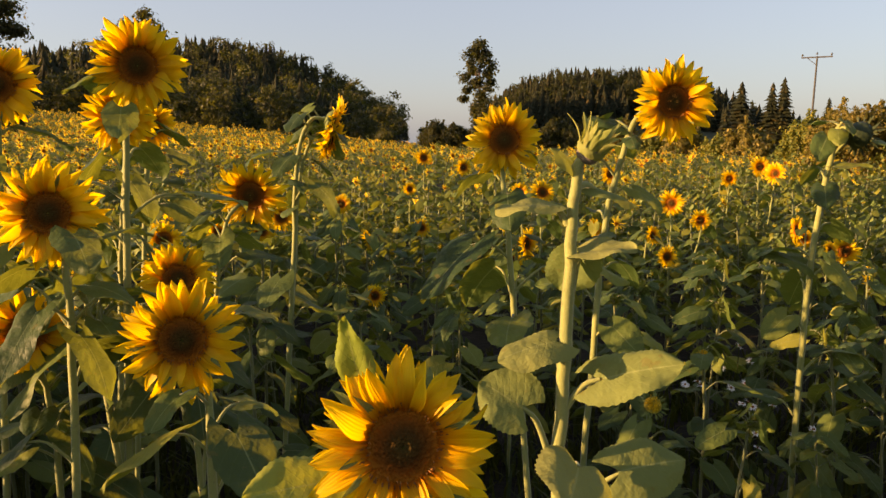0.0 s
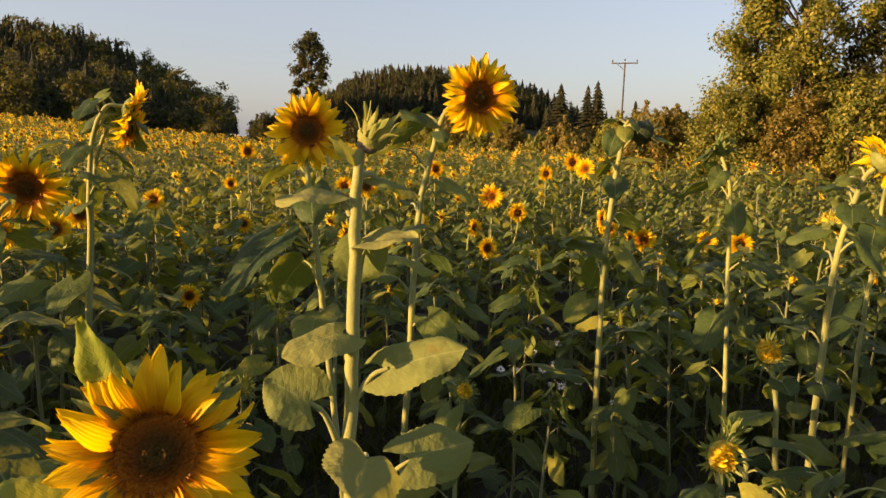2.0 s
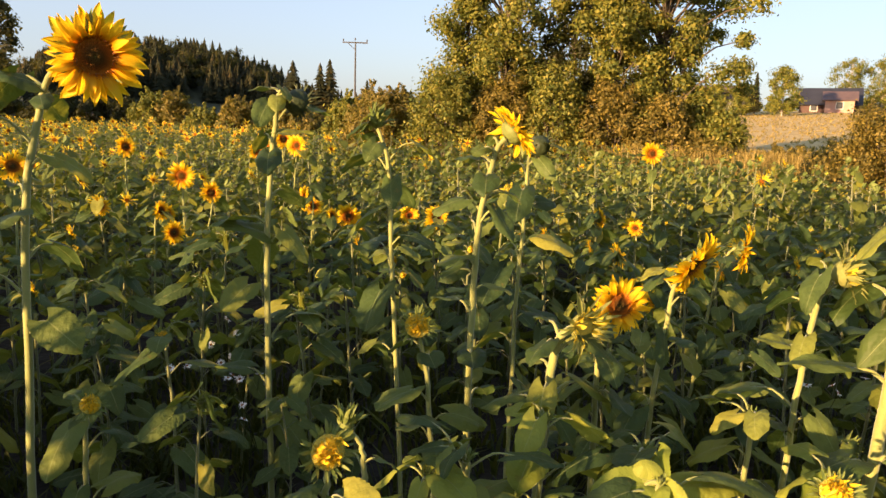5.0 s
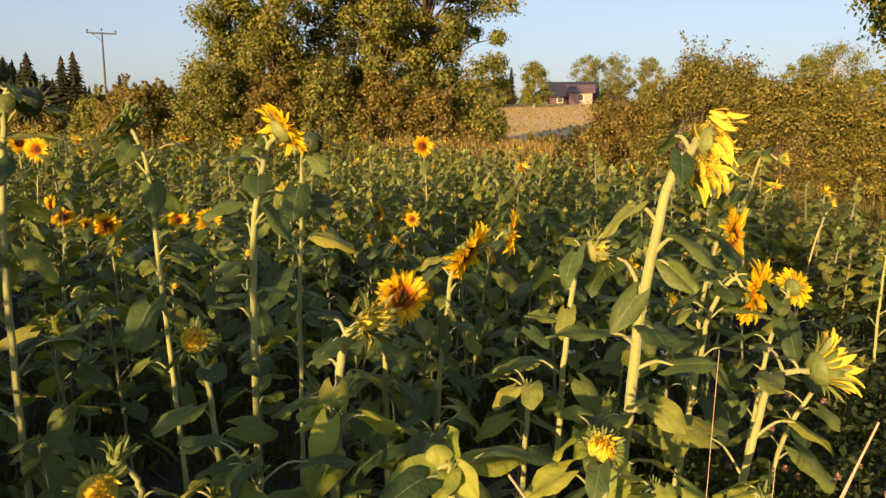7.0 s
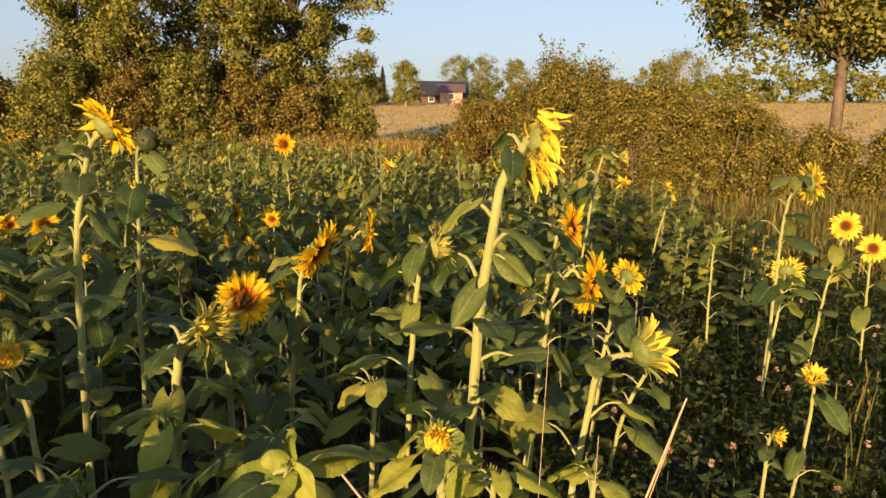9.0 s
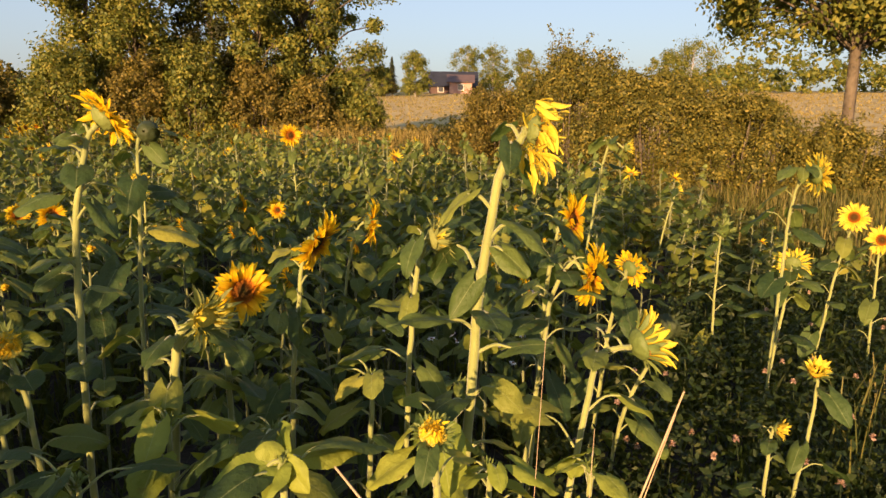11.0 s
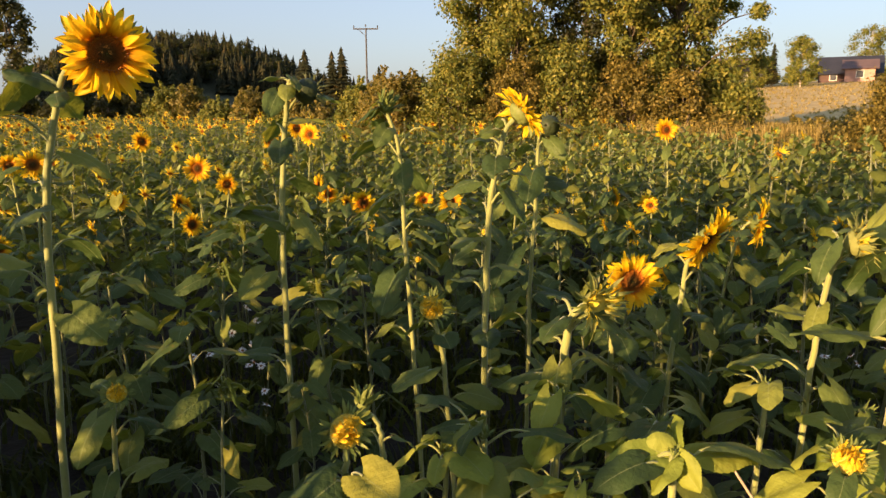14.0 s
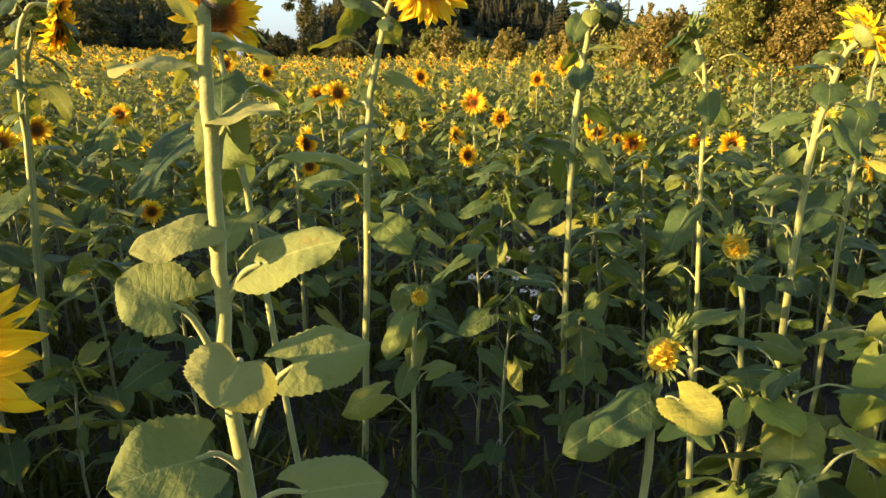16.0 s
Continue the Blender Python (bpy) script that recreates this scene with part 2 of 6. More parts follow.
WALL_RED = plain_material("red_boards", (0.060, 0.034, 0.030), (0.085, 0.048, 0.042), 1.5, 0.8)
WALL_PINK = plain_material("pale_red_boards", (0.36, 0.21, 0.17), (0.46, 0.28, 0.22), 1.5, 0.8)
WALL_WHITE = plain_material("white_boards", (0.60, 0.58, 0.54), (0.72, 0.70, 0.66), 1.5, 0.8)
PANE = plain_material("dark_pane", (0.03, 0.035, 0.045), (0.05, 0.055, 0.065), 2.0, 0.1, 0.02)


def ground_material():
    m, nt, b = material("meadow_ground")
    tc = nt.nodes.new("ShaderNodeTexCoord")
    sep = nt.nodes.new("ShaderNodeSeparateXYZ")
    nt.links.new(tc.outputs["Object"], sep.inputs[0])
    # Soil and green are darkened: shade below the plants is in their colour.
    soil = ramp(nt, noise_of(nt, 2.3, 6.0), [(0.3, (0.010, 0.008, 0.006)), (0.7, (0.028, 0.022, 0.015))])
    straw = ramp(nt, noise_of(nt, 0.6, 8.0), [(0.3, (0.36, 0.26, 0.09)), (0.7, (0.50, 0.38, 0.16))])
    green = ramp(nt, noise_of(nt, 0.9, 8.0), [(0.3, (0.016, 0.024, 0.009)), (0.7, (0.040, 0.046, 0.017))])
    edge = calc(nt, "ADD", sep.outputs["X"], calc(nt, "MULTIPLY", noise_of(nt, 0.15, 3.0), 6.0))
    far = calc(nt, "GREATER_THAN", edge, 17.5)
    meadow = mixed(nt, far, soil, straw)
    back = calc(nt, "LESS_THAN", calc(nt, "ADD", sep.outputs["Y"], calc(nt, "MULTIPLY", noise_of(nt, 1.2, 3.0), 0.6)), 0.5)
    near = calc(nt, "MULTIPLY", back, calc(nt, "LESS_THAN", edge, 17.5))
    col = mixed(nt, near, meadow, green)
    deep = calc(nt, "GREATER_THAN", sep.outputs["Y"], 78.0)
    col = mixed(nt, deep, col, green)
    nt.links.new(col, b.inputs["Base Color"])
    b.inputs["Roughness"].default_value = 0.95
    bumped(nt, b, noise_of(nt, 7.0, 5.0), 0.8, 0.05)
    return m


GROUND = ground_material()

# ---- geometry helpers ----
rng = np.random.default_rng(7)


def quads(n, m, wrap=False):
    """Faces of a grid of n by m cells; with wrap the second way is closed."""
    k = m if wrap else m + 1
    i, j = np.meshgrid(np.arange(n), np.arange(m), indexing="ij")
    a, b = (i * k + j).ravel(), (i * k + (j + 1) % k).ravel()
    return np.stack([a, b, b + k, a + k], 1)


class Geo:
    """Verts, four-cornered faces, one texture place a vert and one material a face, gathered piece by piece."""

    def __init__(self):
        self.v, self.q, self.u, self.m, self.n = [], [], [], [], 0

    def add(self, v, q, u=None, m=0):
        v = np.asarray(v, float)
        self.v.append(v)
        self.q.append(np.asarray(q) + self.n)
        self.u.append(np.zeros((len(v), 2)) if u is None else u)
        self.m.append(np.full(len(q), m))
        self.n += len(v)
        return self

    def arrays(self):
        return np.concatenate(self.v), np.concatenate(self.q), np.concatenate(self.u), np.concatenate(self.m)

    def mesh(self, name, mats, smooth=True):
        return mesh_of(name, *self.arrays(), mats, smooth)


def mesh_of(name, v, q, u, m, mats, smooth=True):
    me = bpy.data.meshes.new(name)
    me.from_pydata(v.tolist(), [], q.tolist())
    layer = me.uv_layers.new(name="UVMap")
    idx = np.empty(len(me.loops), np.int32)
    me.loops.foreach_get("vertex_index", idx)
    layer.data.foreach_set("uv", u[idx].astype(np.float32).ravel())
    me.polygons.foreach_set("material_index", m.astype(np.int32))
    me.polygons.foreach_set("use_smooth", np.full(len(me.polygons), smooth))
    for mat in mats:
        me.materials.append(mat)
    me.update()
    return me


def moved(v, mat):
    a = np.array(mat)
    return v @ a[:3, :3].T + a[:3, 3]


def part(name, me, parent, m=None, label=""):
    ob = new(name, me)
    ob.parent = parent
    if m is not None:
        ob.matrix_basis = m
    return tagged(ob, label)


def unit(v):
    v = np.asarray(v, float)
    return v / max(np.linalg.norm(v), 1e-9)


def smooth_path(pts, n):
    """A soft curve through the points, n places along it."""
    p = np.asarray(pts, float)
    p = np.vstack([2 * p[0] - p[1], p, 2 * p[-1] - p[-2]])
    seg = len(p) - 3
    out = []
    for s in np.linspace(0, seg, n):
        i = min(int(s), seg - 1)
        t = s - i
        a, b, c, d = p[i:i + 4]
        out.append(0.5 * (2 * b + (c - a) * t + (2 * a - 5 * b + 4 * c - d) * t * t + (3 * b - a - 3 * c + d) * t ** 3))
    return np.array(out)


def tube(path, radii, sides=8):
    """Verts, faces and texture places of a round rod along a path."""
    path = np.asarray(path, float)
    d = np.gradient(path, axis=0)
    d /= np.linalg.norm(d, axis=1)[:, None] + 1e-9
    ref = np.array([0.31, 0.95, 0.05]) if abs(d[0][2]) > 0.7 else np.array([0.0, 0.05, 1.0])
    x = np.cross(d, ref)
    x /= np.linalg.norm(x, axis=1)[:, None] + 1e-9
    y = np.cross(d, x)
    a = np.linspace(0, 2 * np.pi, sides, endpoint=False)
    r = np.broadcast_to(np.asarray(radii, float), (len(path),))
    v = path[:, None] + r[:, None, None] * (np.cos(a)[None, :, None] * x[:, None] + np.sin(a)[None, :, None] * y[:, None])
    u = np.stack(np.meshgrid(np.linspace(0, 1, len(path)), np.linspace(0, 1, sides), indexing="ij"), -1).reshape(-1, 2)
    return v.reshape(-1, 3), quads(len(path) - 1, sides, True), u


def ball(c, r, n=5, k=8, squash=1.0):
    a = np.linspace(0.02, np.pi - 0.02, n + 1)
    p = np.stack([np.zeros(n + 1), np.zeros(n + 1), -np.cos(a) * r * squash], 1)
    v, q, u = tube(np.stack([np.zeros(n + 1), np.zeros(n + 1), np.linspace(0, 1, n + 1)], 1), np.sin(a) * r, k)
    v[:, 2] = np.repeat(p[:, 2], k)
    return v + np.asarray(c, float), q, u


def box(c, size):
    s = np.array([[-1, -1, -1], [1, -1, -1], [1, 1, -1], [-1, 1, -1], [-1, -1, 1], [1, -1, 1], [1, 1, 1], [-1, 1, 1]]) * 0.5
    return s * np.asarray(size, float) + np.asarray(c, float), np.array([[0, 3, 2, 1], [4, 5, 6, 7], [0, 1, 5, 4], [1, 2, 6, 5], [2, 3, 7, 6], [3, 0, 4, 7]])


def land(x, y):
    """Height of the ground: level by the walk, rising far off to the left and beyond the hedge."""
    x, y = np.asarray(x, float), np.asarray(y, float)
    left = 0.0015 * np.clip(y - 10, 0, 60) * np.clip(2 - x, 0, 60)
    right = 0.055 * np.clip(x - 22, 0, 110)
    hill = 16.0 * np.exp(-((x + 62) / 43) ** 4 - ((y - 200) / 50) ** 2) * np.clip((y - 85) / 30, 0, 1)
    ridge = 19.0 * np.exp(-((x - 64) / 44) ** 4 - ((y - 265) / 45) ** 2)
    return left * np.clip(1 - (y - 70) / 300, 0.3, 1) + right * np.clip(1 - (y - 80) / 120, 0, 1) + hill + ridge


# ---- ground ----
gx = np.concatenate([np.linspace(-900, -60, 22), np.linspace(-55, 60, 70), np.linspace(65, 900, 40)])
gy = np.concatenate([np.linspace(-900, -30, 14), np.linspace(-26, 90, 70), np.linspace(95, 340, 40), np.linspace(360, 1200, 12)])
xx, yy = np.meshgrid(gx, gy, indexing="ij")
gv = np.stack([xx, yy, land(xx, yy) - 0.004], -1).reshape(-1, 3)
ground_geo = Geo().add(gv, quads(len(gx) - 1, len(gy) - 1)[:, ::-1])
tagged(new("ground", ground_geo.mesh("ground", [GROUND])), "field soil with the plants' shade in its colour, passing into dry golden meadow", "ground", kind="structure")


# ---- sunflower pieces ----
def blade(length, width, n, m, seed, droop=0.25, cup=0.15, teeth=0.03):
    """A broad heart-shaped leaf along +y from the origin, upper side +z, creased along its midrib and curling down at rim and tip."""
    r = np.random.default_rng(seed)
    u = np.linspace(0, 1, n + 1)
    half = (u + 0.035) ** 0.42 * (1.0 - u) ** 0.72
    half[-1] = 0.012
    half /= half.max()
    half[1:-1] *= 1 + teeth * np.where(np.arange(1, n) % 2, 1, -1)
    s = np.linspace(-1, 1, m + 1)
    U, S = np.meshgrid(u, s, indexing="ij")
    A = np.abs(S)
    x = half[:, None] * S * width / 2
    back = 0.30 * A ** 1.4 * np.clip(1 - U / 0.5, 0, 1) ** 1.2
    y = (U - back) * length
    ph = r.uniform(0, 6.28, 3)
    roll = r.uniform(0.25, 1.0)
    z = -droop * length * U ** 2 + half[:, None] * width * (cup * A * (1 - 0.5 * U) - roll * (0.10 + 0.9 * cup) * A ** 3)
    z = z + 0.045 * length * np.sin(U * 10 + ph[0] + np.sign(S) * 1.1) * A ** 1.5 + 0.02 * length * np.sin(S * 4 + ph[1]) + 0.05 * length * np.sin(ph[2]) * S * U
    x = x * (1 - 0.10 * roll * A ** 2)
    return np.stack([x, y, z], -1).reshape(-1, 3), quads(n, m), np.stack([U, S * 0.5 + 0.5], -1).reshape(-1, 2)


def frame_of(y, up):
    """A turn whose y axis lies along y and whose z axis is nearest to up."""
    y = unit(y)
    x = np.cross(y, up)
    x = unit(x) if np.linalg.norm(x) > 1e-4 else unit(np.cross(y, [1, 0.2, 0.1]))
    return np.stack([x, y, np.cross(x, y)], 1)


def leaf_geo(root, neck, tip, width, up=(0, 0, 1), n=9, m=6, seed=0, droop=0.2, cup=0.12, thick=0.004, teeth=0.03, sides=5):
    """A leaf with its stalk, from where it leaves the stem, by the blade's base, to its tip."""
    root, neck, tip = (np.asarray(p, float) for p in (root, neck, tip))
    g = Geo()
    bend = root * 0.45 + neck * 0.55 + np.array([0, 0, 0.17]) * np.linalg.norm(neck - root)
    v, q, u = tube(smooth_path([root, bend, neck + unit(tip - neck) * 0.004], 7), np.linspace(thick * 1.5, thick * 0.8, 7), sides)
    g.add(v, q, u, 1)
    length = np.linalg.norm(tip - neck)
    v, q, u = blade(length, width, n, m, seed, droop, cup, teeth)
    v[:, 2] += droop * length * v[:, 1] / length
    g.add(v @ frame_of(tip - neck, up).T + neck, q, u, 0)
    return g


def petal(n, m, seed, width=0.26, curl=0.12):
    """A ray petal of length 1 along +y, its face +z."""
    r = np.random.default_rng(seed)
    u = np.linspace(0, 1, n + 1)
    half = np.sin(np.pi * (0.13 + 0.86 * u) ** 0.92) ** 0.72
    half[-1] = 0.03
    s = np.linspace(-1, 1, m + 1)
    U, S = np.meshgrid(u, s, indexing="ij")
    x = half[:, None] * S * width / 2 + 0.09 * np.sin(U * 3 + r.uniform(0, 6)) * U
    twist = r.normal(0, 0.5) * U
    z = curl * np.sin(U * 2.6) - r.uniform(-0.12, 0.30) * U ** 2 + 0.05 * np.abs(S) ** 2 + 0.025 * np.cos(S * 4.7) + x * np.sin(twist)
    return np.stack([x, U, z], -1).reshape(-1, 3), quads(n, m), np.stack([U, S * 0.5 + 0.5], -1).reshape(-1, 2)


PETALS = [Geo().add(*petal(7, 4, s, 0.27 + 0.035 * (s % 3), 0.05 + 0.05 * (s % 3))).mesh("petal", [PETAL]) for s in range(9)]
PALE_PETALS = [Geo().add(*petal(7, 4, 20 + s, 0.26 + 0.03 * (s % 2), 0.12 + 0.07 * (s % 3))).mesh("petal", [PALE_PETAL]) for s in range(7)]


BUD_PETALS = [Geo().add(*petal(6, 2, 40 + s, 0.24, 0.25)).mesh("petal", [BUD_PETAL]) for s in range(4)]


def rot(ax, deg):
    return Matrix.Rotation(radians(deg), 4, ax)


def petal_places(kind, radius, r):
    """Poses of the ray petals round a head whose rim has that radius; the last number is the petal's length."""
    out = []
    if kind in ("bloom", "half", "shaggy"):
        count = {"bloom": 36, "half": 17, "shaggy": 32}[kind]
        for ring in range(3 if kind == "shaggy" else 2):
            for i in range(count):
                a = 360 * (i + 0.5 * ring) / count + r.uniform(-7, 7)
                length = r.uniform(0.76, 1.15) * (1.0 - 0.13 * ring)
                lift = r.normal(-2 + 17 * ring, 12) if kind == "bloom" else r.normal(-80 + 55 * ring, 26) if kind == "shaggy" else r.normal(52 + 12 * ring, 9)
                out.append((a, 0.80, lift, r.normal(0, 45 if kind == "shaggy" else 16), length))
    elif kind == "bud":
        for count, off, low_lift, size in ((22, 0.95, 80, 0.85), (18, 0.74, 85, 0.75), (12, 0.5, 90, 0.6)):
            for i in range(count):
                out.append((360 * i / count + r.uniform(-9, 9), off, r.uniform(low_lift, low_lift + 60), r.normal(0, 30), size * r.uniform(0.8, 1.2)))
    elif kind == "greenopen":
        for i in range(16):
            out.append((22.5 * i + r.uniform(-10, 10), 0.75, r.uniform(25, 75), r.normal(0, 15), r.uniform(0.7, 1.1)))
    return out


def calyx_geo(kind, rd, r, n=4):
    """The green cup behind a head, with its pointed bracts; it faces +z from the origin."""
    g = Geo()
    deep = 0.55 if kind in ("bloom", "half", "shaggy") else 1.1 if kind == "dark" else 0.8
    prof_r = np.array([0.12, 0.5, 0.86, 1.0, 0.97]) * rd
    prof_z = np.array([-deep, -deep * 0.92, -deep * 0.5, -0.08, 0.05]) * rd
    v, q, u = tube(np.stack([0 * prof_z, 0 * prof_z, np.linspace(0, 1, 5)], 1), prof_r, 14)
    v[:, 2] = np.repeat(prof_z, 14)
    g.add(v, q, u)
    rows = {"bloom": [(16, 100, 0.95), (13, 70, 0.8)], "shaggy": [(14, 110, 0.8), (12, 80, 0.7)], "half": [(16, 45, 1.2), (14, 65, 1.1)], "bud": [(17, 74, 0.80), (14, 54, 0.80), (9, 100, 0.65)],
            "green": [(9, 16, 1.9), (8, -4, 1.4), (10, 40, 1.7)], "greenopen": [(16, 30, 1.35), (16, 60, 1.55), (14, 5, 1.2), (12, 95, 1.1)], "dark": [(14, 105, 0.55), (14, 75, 0.6), (12, 30, 0.8)]}[kind]
    for count, out_deg, length in rows:
        for i in range(count):
            v, q, u = petal(n, 2, int(r.integers(1e6)), 0.16 if kind == "greenopen" else 0.22, 0.10)
            v = v * np.array([1, 1, 1]) * length * rd * r.uniform(0.8, 1.2)
            lift = 90 - out_deg + r.normal(0, 10)
            m = rot("Z", 360 * i / count + r.uniform(-9, 9)) @ Matrix.Translation((0, rd * (0.95 if out_deg > 5 else 0.8), -0.05 * rd)) @ rot("X", lift) @ rot("Y", r.normal(0, 12))
            g.add(moved(v, m), q, u)
    return g


def disc_geo(kind, rd, r, florets=True):
    g = Geo()
    n = 7
    t = np.linspace(0.03, 1, n + 1)
    v, q, u = tube(np.stack([0 * t, 0 * t, t], 1), t * rd * 0.96, 18)
    high = {"bloom": 0.16, "shaggy": 0.16, "half": 0.05, "bud": 0.42, "greenopen": 0.1}.get(kind, 0.3)
    v[:, 2] = np.repeat((high * (1 - (t * 0.95) ** 2) + 0.06 * np.sin(t * 7)) * rd, 18)
    uu = np.stack([np.repeat(t, 18), np.zeros(len(v))], 1)
    g.add(v, q[:, ::-1], uu, 0)
    if florets:
        for i in range(110):
            a, rr = r.uniform(0, 6.283), rd * math.sqrt(r.uniform(0.55, 1.0)) * 0.98
            zc = (high * (1 - (rr / rd * 0.95) ** 2) + 0.05) * rd
            h, w = rd * r.uniform(0.06, 0.14), rd * 0.026
            c = np.array([rr * math.cos(a), rr * math.sin(a), zc - 0.02 * rd])
            lean = np.array([math.cos(a), math.sin(a), 0]) * h * r.uniform(0.0, 0.7)
            v, q, u = tube([c, c + lean + np.array([0, 0, h])], [w, w * 0.5], 4)
            g.add(v, q, u, 1)
    return g


def head_pose(at, face):
    z = unit(face)
    x = np.cross([0, 0, 1], z)
    x = unit(x) if np.linalg.norm(x) > 1e-3 else np.array([1.0, 0, 0])
    m = np.eye(4)
    m[:3, :3], m[:3, 3] = np.stack([x, np.cross(z, x), z], 1), at
    return Matrix(m.tolist())


DISC_SHARE = {"bloom": 0.225, "shaggy": 0.15, "half": 0.21, "bud": 0.30, "green": 0.36, "greenopen": 0.25, "dark": 0.42}
WORDS = {"shaggy": "tall sunflower with shaggy drooping yellow petals seen from behind", "bloom": "open yellow sunflower with dark brown disc on a hairy stem", "half": "half-open pale yellow sunflower on a hairy stem", "bud": "sunflower bud with folded yellow petals and spiky bracts",
         "green": "closed green sunflower bud on a pale hairy stem", "greenopen": "opening sunflower with pale green spiky bracts", "dark": "sunflower with a drooping green head, coloured dark for shade"}


def flower_head(root, at, face, diam, kind, r, single=True, florets=True, turn=0.0, label="", pale=False):
    """The head with its disc and petals; single: each petal is a piece of its own."""
    rd = diam * DISC_SHARE[kind]
    base = head_pose(at, face) @ rot("Z", turn)
    head = part("flower_head", calyx_geo(kind, rd, r).mesh("flower_head", [DARK_CALYX if kind == "dark" else PALE_CALYX if kind == "greenopen" or (pale and kind == "green") else CALYX]), root, base, label)
    if pale and kind == "green":
        wool = Geo().add(*ball((0, 0, -0.55 * rd), rd * 0.74, 8, 14, 0.75))
        part("woolly_base", wool.mesh("woolly_base", [WOOL]), head, None, "brownish woolly base of the bud")
    if kind in ("green", "dark"):
        return head
    part("seed_disc", disc_geo(kind, rd, r, florets).mesh("seed_disc", [BUD_DISC, BUD_DISC] if kind in ("bud", "greenopen") else [DISC, FLORET]), head, None, "folded yellow-green centre" if kind in ("bud", "greenopen") else "dark brown seed disc with small orange florets")
    size = diam / 2 - rd * 0.8
    pale = kind in ("half", "greenopen", "shaggy", "bud") or pale
    meshes = BUD_PETALS if kind == "bud" else PALE_PETALS if pale else PETALS
    joined = Geo()
    for a, off, lift, twist, length in petal_places(kind, rd, r):
        if kind in ("bud", "greenopen"):
            length *= rd / size * 1.1
        m = rot("Z", a) @ Matrix.Translation((0, rd * off, rd * (0.02 if kind != "bud" else 0.42 * (1.0 - 0.9 * off ** 2)))) @ rot("X", lift) @ rot("Y", twist) @ Matrix.Scale(size * length, 4)
        if kind == "shaggy":
            d = (base.to_3x3() @ (rot("Z", a).to_3x3() @ Vector((0, 1, 0.3)))) * r.uniform(0.3, 1.0) + Vector(tuple(face)) * r.uniform(0.0, 0.5) + Vector((0, 0, -r.uniform(0.25, 1.0)))
            d = np.array(base.to_3x3().inverted() @ d.normalized())
            fr = np.eye(4)
            fr[:3, :3] = frame_of(d, np.array([0.0, 0.0, 1.0]) + r.normal(0, 1.0, 3)) * size * length * r.uniform(0.5, 0.75)
            fr[:3, 3] = np.array([math.cos(radians(a + 90)), math.sin(radians(a + 90)), 0.0]) * rd * r.uniform(0.55, 1.0)
            hang = np.array(base.to_3x3().inverted() @ Vector((0, 0, -1)))
            fr[:3, 3] += hang * diam * r.uniform(-0.20, 0.30) + r.normal(0, 0.015, 3)
            m = Matrix(fr.tolist())
        if single:
            part("petal", meshes[int(r.integers(len(meshes)))], head, m)
        else:
            v, q, u = petal(4, 2, int(r.integers(1e6)))
            joined.add(moved(v, m), q, u)
    if not single:
        part("petal_ring", joined.mesh("petal_ring", [BUD_PETAL if kind == "bud" else PALE_PETAL if pale else PETAL]), head)
    return head


